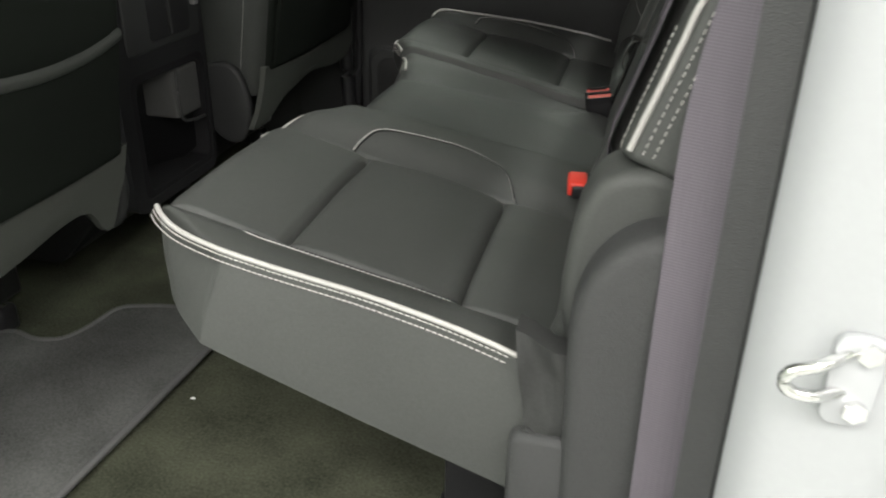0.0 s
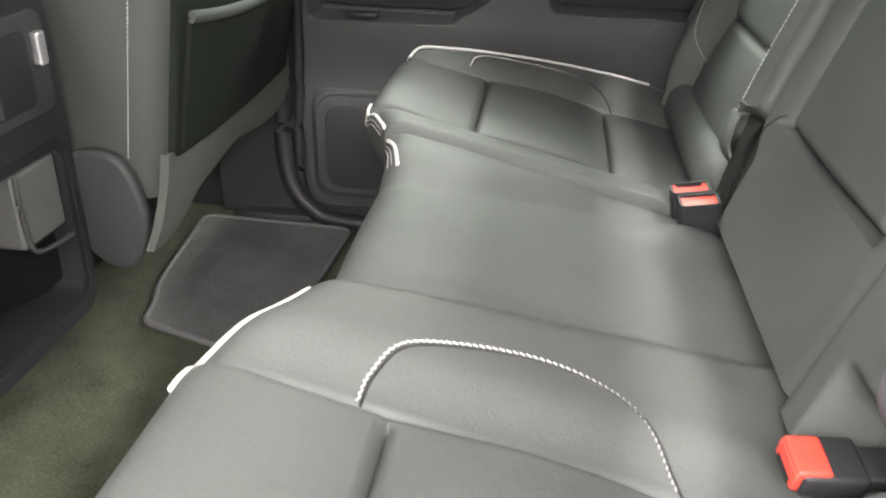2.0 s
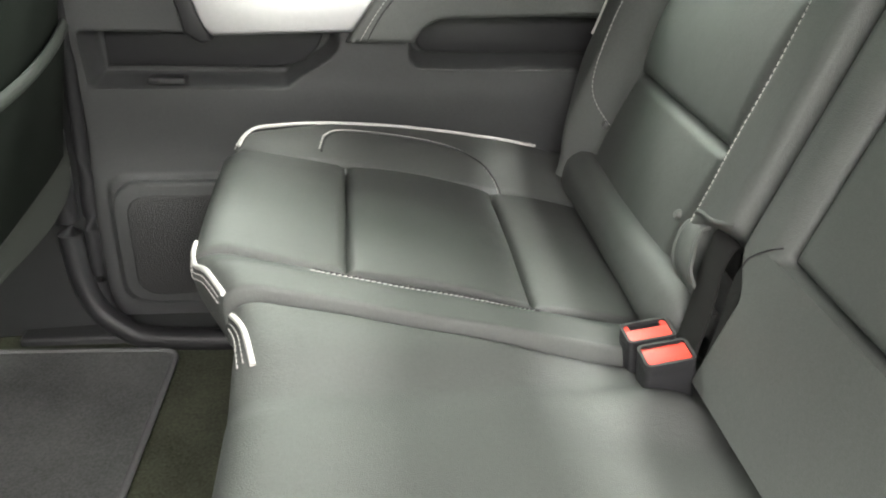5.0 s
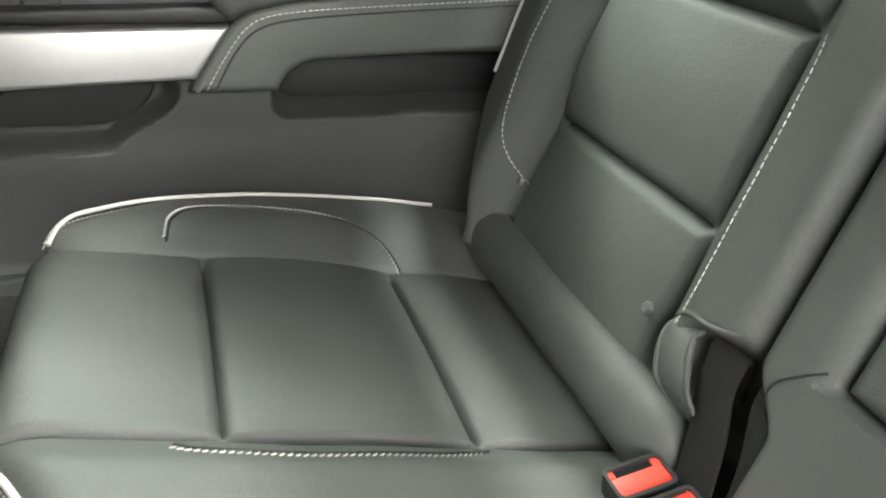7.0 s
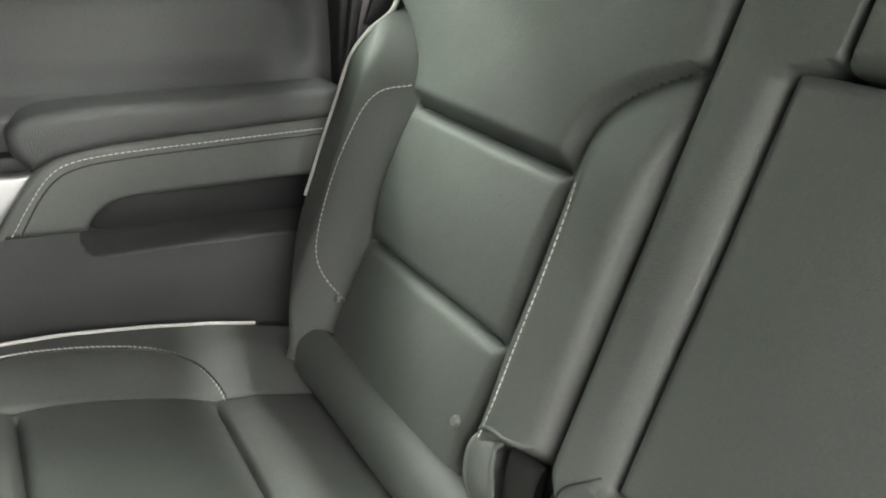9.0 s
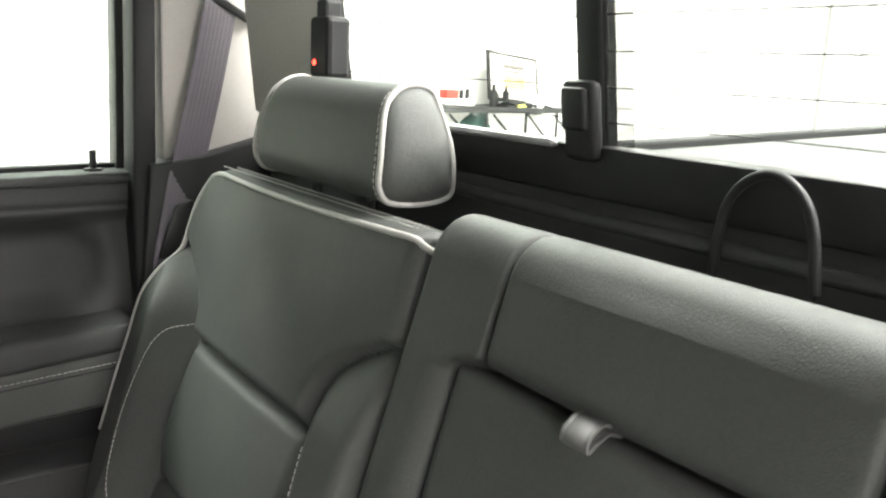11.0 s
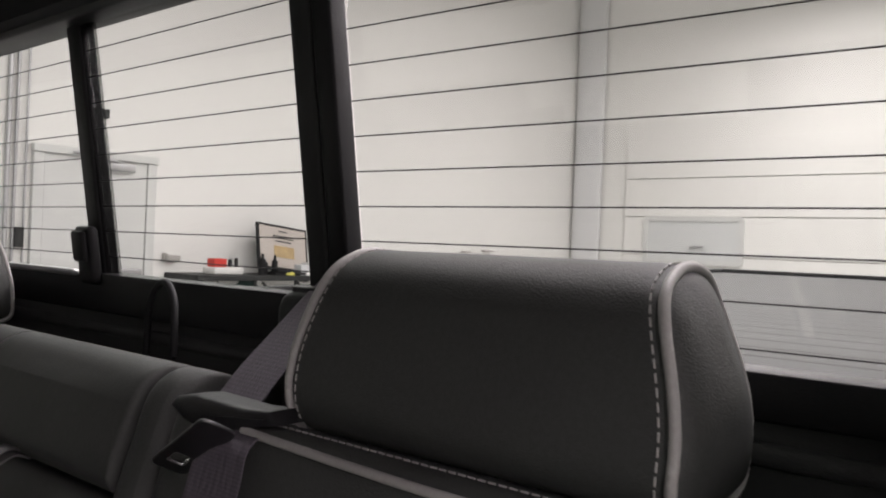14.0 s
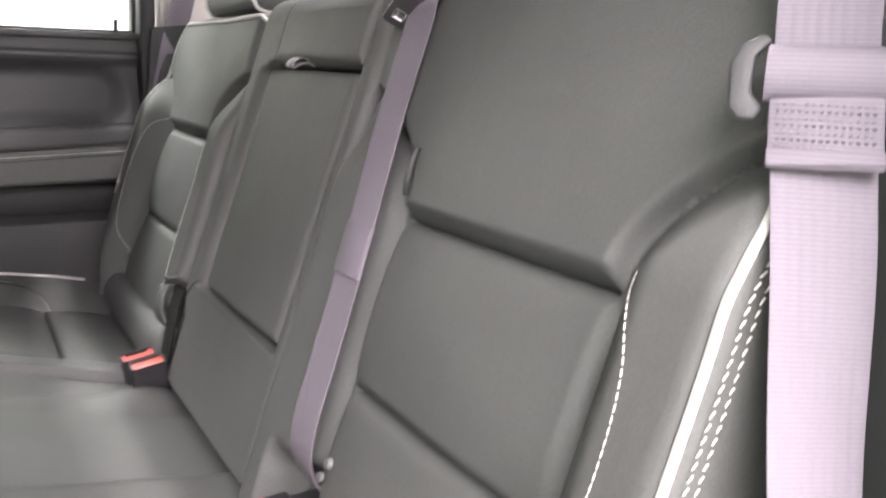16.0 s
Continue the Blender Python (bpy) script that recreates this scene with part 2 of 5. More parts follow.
def ribbon(name, pts, widths, across, thick, mat, parent=None, label="", ribs=7):
    """A strap along points; across gives the direction of its width at each point."""
    verts, faces = [], []
    n = len(pts)
    half = [(-0.5, 1), (-0.47, 1.5)]
    for k in range(ribs):
        c = -0.36 + 0.72 * k / max(1, ribs - 1)
        half += [(c - 0.035, 1.5), (c - 0.012, 0.9), (c + 0.012, 0.9), (c + 0.035, 1.5)]
    half += [(0.47, 1.5), (0.5, 1)]
    sec = half + [(e, -g) for e, g in half[::-1]]
    for i, p in enumerate(pts):
        p = Vector(p)
        a = Vector(across[i] if isinstance(across, list) else across).normalized()
        d = (Vector(pts[min(n - 1, i + 1)]) - Vector(pts[max(0, i - 1)])).normalized()
        a = (a - d * a.dot(d)).normalized()
        nn = d.cross(a)
        w = widths[i] if isinstance(widths, list) else widths
        for e, g in sec:
            verts.append(p + a * (w * e) + nn * (thick * g / 3))
    m = len(sec)
    for i in range(n - 1):
        for k in range(m):
            faces.append((i * m + k, i * m + (k + 1) % m, i * m + m + (k + 1) % m, i * m + m + k))
    faces += [tuple(range(m)), tuple(range((n - 1) * m, n * m))]
    return raw(name, verts, faces, mat, parent, label=label)


def prism(name, outline, lo, hi, axis, mat, parent=None, label="", bevel=0.004, seg=2):
    """An outline of two coordinates drawn out along an axis, with rounded edges."""
    def at(p, q, d):
        return {"x": (d, p, q), "y": (p, d, q), "z": (p, q, d)}[axis]
    bm = bmesh.new()
    n = len(outline)
    va = [bm.verts.new(at(p, q, lo)) for p, q in outline]
    vb = [bm.verts.new(at(p, q, hi)) for p, q in outline]
    bm.faces.new(va)
    bm.faces.new(vb[::-1])
    for k in range(n):
        bm.faces.new((va[k], va[(k + 1) % n], vb[(k + 1) % n], vb[k]))
    bmesh.ops.recalc_face_normals(bm, faces=bm.faces)
    if bevel:
        es = [e for e in bm.edges if len({v in va for v in e.verts}) == 1]
        bmesh.ops.bevel(bm, geom=es, offset=bevel, segments=seg, affect="EDGES", profile=0.5)
    return part(name, bm, mat, parent, label, smooth=True)


def rounded(x0, x1, z0, z1, r, n=5):
    """The outline of a rectangle with round corners."""
    out = []
    for cx, cz, a in ((x1 - r, z1 - r, 0), (x0 + r, z1 - r, 90), (x0 + r, z0 + r, 180), (x1 - r, z0 + r, 270)):
        for k in range(n + 1):
            g = radians(a + 90 * k / n)
            out.append((cx + r * math.cos(g), cz + r * math.sin(g)))
    return out


def cyl(name, p0, p1, r, mat, parent=None, label="", seg=16, r2=None):
    a, b = Vector(p0), Vector(p1)
    bm = bmesh.new()
    bmesh.ops.create_cone(bm, cap_ends=True, segments=seg, radius1=r, radius2=r if r2 is None else r2, depth=(b - a).length)
    m = Matrix.Translation((a + b) / 2) @ (b - a).to_track_quat("Z", "Y").to_matrix().to_4x4()
    bmesh.ops.transform(bm, matrix=m, verts=bm.verts)
    return part(name, bm, mat, parent, label, smooth=True)


def lin(a, b, n):
    return [a + (b - a) * i / (n - 1) for i in range(n)]


def sm(a, b, x):
    t = min(1, max(0, (x - a) / (b - a)))
    return t * t * (3 - 2 * t)


def dip(d, w):
    return math.exp(-(d / w) ** 2)


def rim(d, r):
    """Drop of a rounded edge at distance d from it."""
    return 0.0 if d >= r else r - math.sqrt(max(0, r * r - (r - d) ** 2))


# ---- rear bench: cushions ----
YI, YO = 0.318, 0.625         # edges of the outer seats' insert panels
S1, S2 = -0.259, -0.055       # cross seams of the cushion
FRONT, BACKX = -0.416, 0.105
EDGE = 0.757


def cushion_z(x):
    return 0.378 - (x + 0.259) * 0.235


def hump(x, a, b):
    return max(0.0, 1 - ((2 * x - a - b) / (b - a)) ** 2)


def cushion_top(x, y):
    z = cushion_z(x)
    a = abs(y)
    if a > YO:
        t = (a - YO) / (0.752 - YO)
        z += (0.013 + 0.037 * sm(-0.42, -0.02, x)) * (1.0 if y < 0 else 0.72) * t + 0.010 * math.sin(min(1, t) * math.pi)
    elif a > YI:
        d = min(a - YI, YO - a)
        k = sm(0, 0.012, d)
        z += 0.006 * hump(x, -0.46, S1) + 0.007 * hump(x, S1, S2) + 0.006 * hump(x, S2, 0.11)
        z -= k * (0.008 * (dip(x - S1, 0.007) + dip(x - S2, 0.007)) + 0.006 * (dip(x - S1, 0.002) + dip(x - S2, 0.002)))
        z += 0.004 * hump(a, YI, YO)
    elif y < 0:
        y1 = -0.148 + 0.150 * (x + 0.341)
        z += 0.022 * sm(-YI, -0.25, y) * (1 - sm(y1 - 0.046, y1, y)) - 0.004 * sm(y1 - 0.03, y1, y) - 0.0025 * dip(y - y1, 0.005)
    elif y < 0.2225:
        yc = 0.112 + 0.075 * sm(-0.34, 0.0, x)
        z += -0.004 + 0.016 * sm(yc - 0.01, yc + 0.07, y)
        z -= 0.002 * dip(y - yc, 0.006)
    else:
        z += 0.022 * sm(YI, 0.262, y)
    z -= 0.014 * (1 - sm(-0.37, -0.27, x)) * (1 - sm(0.11, 0.22, a))
    if -0.09 < y < 0.11:
        z += 0.004 * hump(y, -0.09, 0.11)
    z -= 0.0045 * (dip(a - YI, 0.0035) + dip(a - YO, 0.0035)) * sm(-0.41, -0.38, x) * (1 if a > 0.3 else 0)
    z += 0.026 * math.exp(-((y - 0.160) / 0.034) ** 2 - ((x - 0.045) / 0.06) ** 2)
    z += 0.0016 * noise.noise(Vector((x * 14, y * 14, 0.3)))
    return z


# rounding of the outer front corners
CORNER_D = (0.0, 0.004, 0.013, 0.028, 0.051, 0.081, 0.111, 0.131, 0.16)
CORNER_X = (0.124, 0.116, 0.097, 0.070, 0.042, 0.021, 0.010, 0.005, 0.0)


def pull(x, y=-1):
    """How far the outer side of a cushion draws in towards its front."""
    if y > 0:
        return float(np.interp(x, (-0.42, -0.36, -0.32, -0.26, -0.2, -0.1, 0.0), (0.085, 0.078, 0.058, 0.036, 0.021, 0.009, 0.003)))
    return float(np.interp(x, (-0.42, -0.38, -0.347, -0.30, -0.268, -0.176, -0.096, 0.0, 0.04), (0.072, 0.066, 0.058, 0.046, 0.040, 0.028, 0.019, 0.008, 0.0)))


def cushion(label, y0, y1, outer_low, outer_high):
    thing = empty("bench_cushion", label, "seat cushion", "rear seat cushions")
    def front_x(y):
        f = FRONT + 0.058 * (1 - sm(0.18, 0.335, abs(y)))
        for on, d in ((outer_low, y - y0), (outer_high, y1 - y)):
            if on:
                f += float(np.interp(d, CORNER_D, CORNER_X))
        return f

    offs = [0, 0.0015, 0.004, 0.008, 0.014, 0.021, 0.030, 0.040, 0.05]
    tail = near_lines(-0.270, BACKX, 0.011, (S1, S2))
    rows = [("o", o) for o in offs] + [("x", x) for x in tail]
    ys = near_lines(y0, y1, 0.0095, (-YO, -YI, YI, YO, y0, y1, -0.185))

    def row_x(u, y):
        f = front_x(y)
        return f + u[1] * min(1, (-0.283 - f) / 0.05) if u[0] == "o" else u[1]

    def pos(u, y):
        x = row_x(u, y)
        d = min(y - y0 if outer_low or y < 0 else 9, y1 - y if outer_high or y > 0 else 9)
        big = (outer_low and y < y0 + 0.1) or (outer_high and y > y1 - 0.1)
        z = cushion_top(x, y) - 0.85 * rim(x - front_x(y), 0.04 if not big else 0.018)
        z -= rim(min(y - y0, y1 - y), 0.005)
        return Vector((x, y - math.copysign(pull(x, y) * sm(0.60 if y < 0 else 0.48, EDGE, abs(y)), y), z))

    def low(u, y):
        f = front_x(y) - 0.22 * sum(float(np.interp(d, CORNER_D, CORNER_X)) for on, d in ((outer_low, y - y0), (outer_high, y1 - y)) if on)
        x = f + u[1] * min(1, (-0.283 - f) / 0.05) if u[0] == "o" else u[1]
        return Vector((x + 0.018 * max(0, 1 - (x + 0.42) / 0.3), y - math.copysign((0.32 if y < 0 else 0.6) * pull(x, y) * sm(0.60 if y < 0 else 0.48, EDGE, abs(y)), y), 0.314 - (x + 0.33) * 0.31))

    sheet_solid("cover", rows, ys, pos, low, LEATHER, thing, bulge=0.004)
    return thing, front_x


near_cushion, near_fx = cushion("black leather wide bench cushion with pale grey piping", -EDGE, 0.222, True, False)
far_cushion, far_fx = cushion("black leather single seat cushion with pale grey piping", 0.228, EDGE, False, True)


def cover_z(x, y):
    """Height of the finished cover, with its outer side drawn in."""
    a = abs(y)
    start = 0.60 if y < 0 else 0.48
    b = a
    for _ in range(12):
        b = min(EDGE, a + pull(x, y) * sm(start, EDGE, b))
    return cushion_top(x, math.copysign(b, y))


def on_top(pts, up=0.001):
    return [Vector((x, y, cover_z(x, y) + up)) for x, y in pts]


PIPE_OUT = [(-0.401, 0.636), (-0.397, 0.648), (-0.380, 0.670), (-0.347, 0.691), (-0.30, 0.707), (-0.268, 0.714), (-0.176, 0.727), (-0.096, 0.737), (-0.02, 0.747), (0.035, 0.755)]
PIPE_FAR = [(-0.395, 0.585), (-0.385, 0.610), (-0.362, 0.645), (-0.32, 0.685), (-0.26, 0.713), (-0.2, 0.728), (-0.1, 0.741), (-0.02, 0.748), (0.035, 0.752)]
for thing, sg, fx, outline in ((near_cushion, -1, near_fx, PIPE_OUT), (far_cushion, 1, far_fx, PIPE_FAR)):
    line = smooth_line([(x, sg * y, 0) for x, y in outline], 6)
    sink = [0.85 * rim(max(0.0, p.x - fx(p.y)), 0.018 + 0.022 * (1 - sm(0.640, 0.665, abs(p.y)))) if sg < 0 else 0.0 for p in line]
    tube("piping", [p - Vector((0, 0, k)) for p, k in zip(on_top([(p.x, p.y) for p in line], 0.0015 if sg < 0 else 0.003), sink)], 0.0030 if sg < 0 else 0.0024, PIPING, thing, "pale grey piping")
    # double row of stitches under the piping
    for drop in (0.0, 0.0056):
        pts = []
        for a, p, b, k in zip(line, line[1:], line[2:], sink[1:]):
            if sg < 0 and p.x < -0.392:
                continue
            along = (b - a).normalized()
            out = Vector((-sg * along.y, sg * along.x, 0))
            q = p + out * (0.0064 + drop * 0.4 if sg > 0 else 0.0046 + drop * 0.5)
            q.z = cover_z(p.x, p.y) - 0.0015 - drop - k
            pts.append(q)
        stitches("stitching", pts, THREAD, thing, 0.0064, 0.0044, 0.0008)
    # stitched arcs on both bolsters of the seat
    for d, flat in ((1, 0), (-1, 1)):
        e = YO if d > 0 else YI
        arc = [(-0.294, e - d * 0.006), (-0.292, e + d * 0.006), (-0.287, e + d * 0.030), (-0.268, e + d * 0.056), (-0.225, e + d * 0.070), (-0.165, e + d * 0.073), (-0.11, e + d * 0.068), (-0.07, e + d * 0.048), (-0.052, e + d * 0.025), (-0.045, e + d * 0.006), (-0.042, e - d * 0.008)]
        if sg < 0 and d > 0 or sg > 0 and d < 0:
            arc = [(-0.295, e + d * 0.018), (-0.275, e + d * 0.028), (-0.213, e + d * 0.034), (-0.145, e + d * 0.032), (-0.09, e + d * 0.026), (-0.055, e + d * 0.016)]
        if sg < 0 and d < 0:
            arc = [(-0.284, e - 0.004), (-0.279, e - 0.030), (-0.254, e - 0.066), (-0.185, e - 0.092), (-0.113, e - 0.092), (-0.065, e - 0.060), (-0.040, e - 0.006)]
        pts = on_top([(p.x, p.y) for p in smooth_line([(x, sg * y, 0) for x, y in arc], 8)], 0.0006)
        stitches("stitching", pts, THREAD, thing, 0.0058, 0.0046, 0.0008, slant=0.55 * sg * d)
        tube("seam", [p + Vector((0.003, -sg * d * 0.0035, -0.0012)) for p in pts], 0.0013, DARK, thing)
# piping on the front of the inner bolsters
for thing, fx, ya, yb in ((near_cushion, near_fx, -0.345, -0.146), (near_cushion, near_fx, 0.214, 0.146), (far_cushion, far_fx, 0.348, 0.232)):
    line, rows = [], ([], [])
    for y in lin(ya, yb, 24):
        d = 0.004 + (0.018 * ((y - ya) / (yb - ya)) if 0 < y < 0.222 else 0)
        x = fx(y) + d
        z = cushion_top(x, y) - 0.85 * rim(d, 0.04)
        line.append(Vector((x - 0.001, y, z + 0.001)))
        for k, run in enumerate((0.008, 0.015)):
            g = math.asin(1 - d / 0.04) + run / 0.037
            over = max(0, g - math.pi / 2) * 0.037
            g = min(g, math.pi / 2)
            rows[k].append(Vector((fx(y) + 0.04 * (1 - math.sin(g)) - 0.0012, y, cushion_top(x, y) - 0.034 * (1 - math.cos(g)) - over + 0.0005)))
    tube("piping", line, 0.0028, PIPING, thing, "pale grey piping")
    for r in rows:
        stitches("stitching", r, THREAD, thing)
# felt strip and steel legs under the cushions
for y in (-0.62, -0.05, 0.60):
    t = empty("seat_support", "black steel seat support bracket under the bench", "seat bracket", "seat supports")
    prism("bracket", [(-0.06, 0.0), (0.0, 0.0), (0.05, 0.19), (0.09, 0.19), (0.09, 0.215), (-0.06, 0.235)], y - 0.03, y + 0.03, "y", DARK, t)
    box("foot", -0.08, 0.02, y - 0.045, y + 0.045, 0.0, 0.012, DARK, t)

# ---- rear bench: backs ----
BA = radians(18)
BU = Vector((math.sin(BA), 0, math.cos(BA)))
BN = Vector((-math.cos(BA), 0, math.sin(BA)))
BO = Vector((0.079, 0, 0.33))
TOP, TR = 0.553, 0.014


def back_point(s, y, h=0.0):
    p = BO + BU * s + BN * h
    return Vector((p.x, y, p.z))


def outer_edge(s, step=False):
    """Outer outline of a seat back; the near one steps in under its bolster."""
    low = 0.070 * (1 - sm(0.203, 0.228, s)) if step else 0.065 * (1 - sm(0.0, 0.19, s))
    e = 0.735 - 0.012 * sm(0.38, 0.47, s) - low
    if s > 0.47:
        t = min(1, (s - 0.47) / 0.092)
        e -= 0.070 * (1 - math.sqrt(max(0, 1 - t * t)))
    return e


def outer_seam(s):
    return 0.620 + (0.0 if s < 0.355 else 0.100 * min(1.3, (s - 0.355) / 0.105) ** 2)


def inner_seam(s, yin):
    return 0.328 if s < 0.365 else 0.328 - (0.328 - yin - 0.004) * min(1.3, (s - 0.365) / 0.10) ** 2.4


def back_h(s, a, yin):
    """Relief of an outer seat's back over its plane."""
    s = s - (0.008 if yin > 0.21 else -0.006) * (1 - sm(0.40, 0.50, s))
    so, si = outer_seam(s), inner_seam(s, yin)
    w = 0.0055 + 0.0045 * sm(0.35, 0.40, s)
    h = 0.0
    if a > so:
        d = a - so
        h += 0.046 * sm(0, 0.060, d) * (1 - 0.45 * sm(0.36, 0.44, s)) - 0.0045 * dip(d, w)
    elif a < si:
        d = si - a
        h += 0.026 * sm(0, 0.045, d) * (1 - 0.75 * sm(0.36, 0.44, s)) - 0.0045 * dip(d, w)
    else:
        d = min(a - si, so - a)
        k = sm(0, 0.012, d)
        h += 0.008 * hump(s, -0.02, 0.177) + 0.009 * hump(s, 0.177, 0.347) + k * 0.012 * sm(0.347, 0.365, s)
        h -= k * (0.008 * (dip(s - 0.177, 0.007) + dip(s - 0.3455, 0.007)) + 0.006 * (dip(s - 0.177, 0.002) + dip(s - 0.3455, 0.002)))
        h -= 0.0045 * dip(d, w)
        h += 0.004 * hump(a, si, so)
    return h + 0.0020 * noise.noise(Vector((s * 11, a * 11, 1.7)))


def back_rows(s0, TR=0.014):
    rows = [(s, 0.0) for s in near_lines(s0, TOP, 0.004, (0.171, 0.185, 0.341, 0.355))]
    rows += [(TOP + TR * math.sin(g), TR * math.cos(g) - TR) for g in (radians(a) for a in (15, 30, 45, 60, 75, 90))]
    return rows + [(TOP + TR, -TR - 0.02), (TOP + TR - 0.002, -TR - 0.05), (TOP + TR - 0.006, -0.092)]


def outer_back(label, sg, yin):
    thing = empty("rear_backrest", label, "rear seat", "rear seat backs")
    rows = back_rows(0.0)
    vs = near_lines(0.0, 1.0, 0.0055, (0.0, 1.0), (0.004, 0.010, 0.02, 0.034))

    def place(r, v):
        s, h0 = r
        e = outer_edge(min(s, 0.560), sg < 0)
        a = yin + (0.735 - yin) * v
        return s, h0, a if a < 0.640 else 0.640 + (a - 0.640) * (e - 0.640) / 0.095, e

    def front(r, v):
        s, h0, a, e = place(r, v)
        h = h0 + (back_h(s, a, yin) if s <= TOP else back_h(TOP, a, yin) * max(0, 1 + h0 / TR))
        h -= rim(min(a - yin, e - a), 0.018)
        if sg > 0:
            h -= 0.030 * (1 - sm(0.055, 0.095, s)) * (1 - sm(0.318, 0.330, a))
            h -= 0.045 * (1 - sm(0.112, 0.136, s - 0.3 * (0.25 - a))) * (1 - sm(0.268, 0.292, a))
        else:
            h -= 0.050 * (1 - sm(0.055, 0.090, s)) * (1 - sm(0.326, 0.344, a)) * sm(0.240, 0.265, a)
        return back_point(s, sg * a, h)

    def rear(r, v):
        s, h0, a, e = place(r, v)
        return back_point(min(s, TOP + TR - 0.008), sg * a, -0.10)

    sheet_solid("cover", rows, vs, front, rear, LEATHER, thing, bulge=0.004)

    def surf(s, a, up=0.0):
        return back_point(s, sg * a, back_h(min(s, TOP), a, yin) - rim(min(a - yin, outer_edge(min(s, 0.560), sg < 0) - a), 0.018) + up)

    # piping up the outer side and over the top
    side = [surf(s, outer_edge(s, sg < 0) - 0.004, 0.003) for s in lin(0.195 if sg > 0 else 0.232, 0.52, 36)]
    arc = [surf(s, outer_edge(s, sg < 0) - 0.006, 0.002) for s in lin(0.525, 0.554, 8)]
    end = arc[-1]
    a_end = abs(end.y)
    stop = yin + 0.010 if sg > 0 else 0.29
    dipw = [surf(0.556 - 0.004 * math.sin(math.pi * k / 15), a_end + (stop - a_end) * k / 15, 0.0015) for k in range(1, 16)]
    if sg > 0:
        dipw += [surf(0.552, yin + 0.003, 0.001), back_point(0.545, sg * (yin - 0.002), -0.016), back_point(0.53, sg * (yin - 0.001), -0.03)]
    tube("piping", smooth_line(side[::3] + arc[::2] + dipw, 4), 0.0031, PIPING, thing, "pale grey piping")
    for k in (0.012, 0.021, 0.030):
        g = min(90, k / TR * 57.3)
        pts = []
        for i in range(25):
            at = a_end + (yin + 0.02 - a_end) * i / 24
            pts.append(back_point(TOP + TR * math.sin(radians(g)) + 0.0010, sg * at, TR * math.cos(radians(g)) - TR + back_h(TOP, at, yin) * math.cos(radians(g)) + 0.0010 - max(0.0, k - TR * 1.571)))
        stitches("stitching", pts, THREAD, thing)
    for back in (0.011, 0.020):
        stitches("stitching", [p + Vector((back * 0.95, sg * 0.005, -back * 0.28)) for p in side], THREAD, thing, 0.0070, 0.0048, 0.0007, slant=0.35)
    # stitches along the bolsters
    curve = ((0.372, 0.630), (0.352, 0.654), (0.31, 0.666), (0.22, 0.672), (0.15, 0.666), (0.115, 0.648), (0.096, 0.618))
    if sg < 0:
        curve = ((0.358, 0.648), (0.335, 0.669), (0.30, 0.684), (0.25, 0.689), (0.20, 0.684), (0.15, 0.667), (0.12, 0.648), (0.096, 0.618))
    line = smooth_line([(s, a, 0) for s, a in curve], 10)
    stitches("stitching", [surf(p.x, p.y, 0.001) for p in line], THREAD, thing)
    line = smooth_line([(s, a, 0) for s, a in ((0.352, 0.298), (0.33, 0.290), (0.25, 0.289), (0.17, 0.289), (0.118, 0.293), (0.10, 0.300))], 10)
    stitches("stitching", [surf(p.x, p.y, 0.001) for p in line], THREAD if sg > 0 else DARK, thing, label="")
    # small trim buttons
    for a in (0.633, 0.345) if sg > 0 else (0.345,):
        c = surf(0.099, a, 0.0)
        cyl("button", c, c + BN * 0.0045, 0.0062, BINGREY, thing, "small round trim button", r2=0.0045)
    # roll at the foot of the back
    lo, hi = sorted((sg * (yin + 0.01 if sg > 0 else 0.336), sg * 0.672))
    ys = near_lines(lo, hi, 0.014, (lo, hi), (0.003, 0.007, 0.012, 0.02))

    def roll(g, y):
        k = math.sqrt(max(0.02, 1 - max(0, 1 - min((y - lo) / (0.045 if sg > 0 else 0.016), (hi - y) / 0.016)) ** 2))
        r = 0.030 * k + 0.0015 * noise.noise(Vector((g * 2, y * 12, 3)))
        return back_point(0.018 + 1.25 * r * math.sin(g), y, 0.004 + 0.8 * r * math.cos(g))

    sheet_solid("base_roll", [radians(a) for a in range(-90, 91, 12)], ys, roll, lambda g, y: back_point(0.018 + 0.03 * math.sin(g), y, -0.02), LEATHER, thing)
    return thing, surf


near_back, near_surf = outer_back("black leather seat back with grey piping behind a seat belt", -1, 0.197)
far_back, far_surf = outer_back("black leather seat back with grey piping beside the far door", 1, 0.226)


# leather flap and folded webbing at the open inner foot of the far back
WEBFOLD = material("black_folded_webbing", (0.009, 0.009, 0.0085), 0.85, grain=0.6, scale=1200, var=0.3, spec=0.12)
flap_path = smooth_line([back_point(0.121, 0.281, 0.010), back_point(0.111, 0.284, 0.022), back_point(0.091, 0.276, 0.026), back_point(0.073, 0.262, 0.023), back_point(0.062, 0.248, 0.013), back_point(0.056, 0.236, 0.004)], 6)
ribbon("foot_flap", flap_path, [float(np.interp(i / (len(flap_path) - 1), (0, 0.2, 0.5, 0.7, 0.9, 1), (0.020, 0.034, 0.040, 0.034, 0.018, 0.006))) for i in range(len(flap_path))], (-0.08, 1, -0.1), 0.004, LEATHER, far_back, "loose leather flap", ribs=2)
tube("seam", smooth_line([far_surf(0.118, 0.300, 0.001), far_surf(0.129, 0.282, 0.001), far_surf(0.131, 0.262, -0.001), far_surf(0.136, 0.244, 0.0), far_surf(0.143, 0.231, -0.002)], 8), 0.0024, LEATHER, far_back, "welt along the opening")
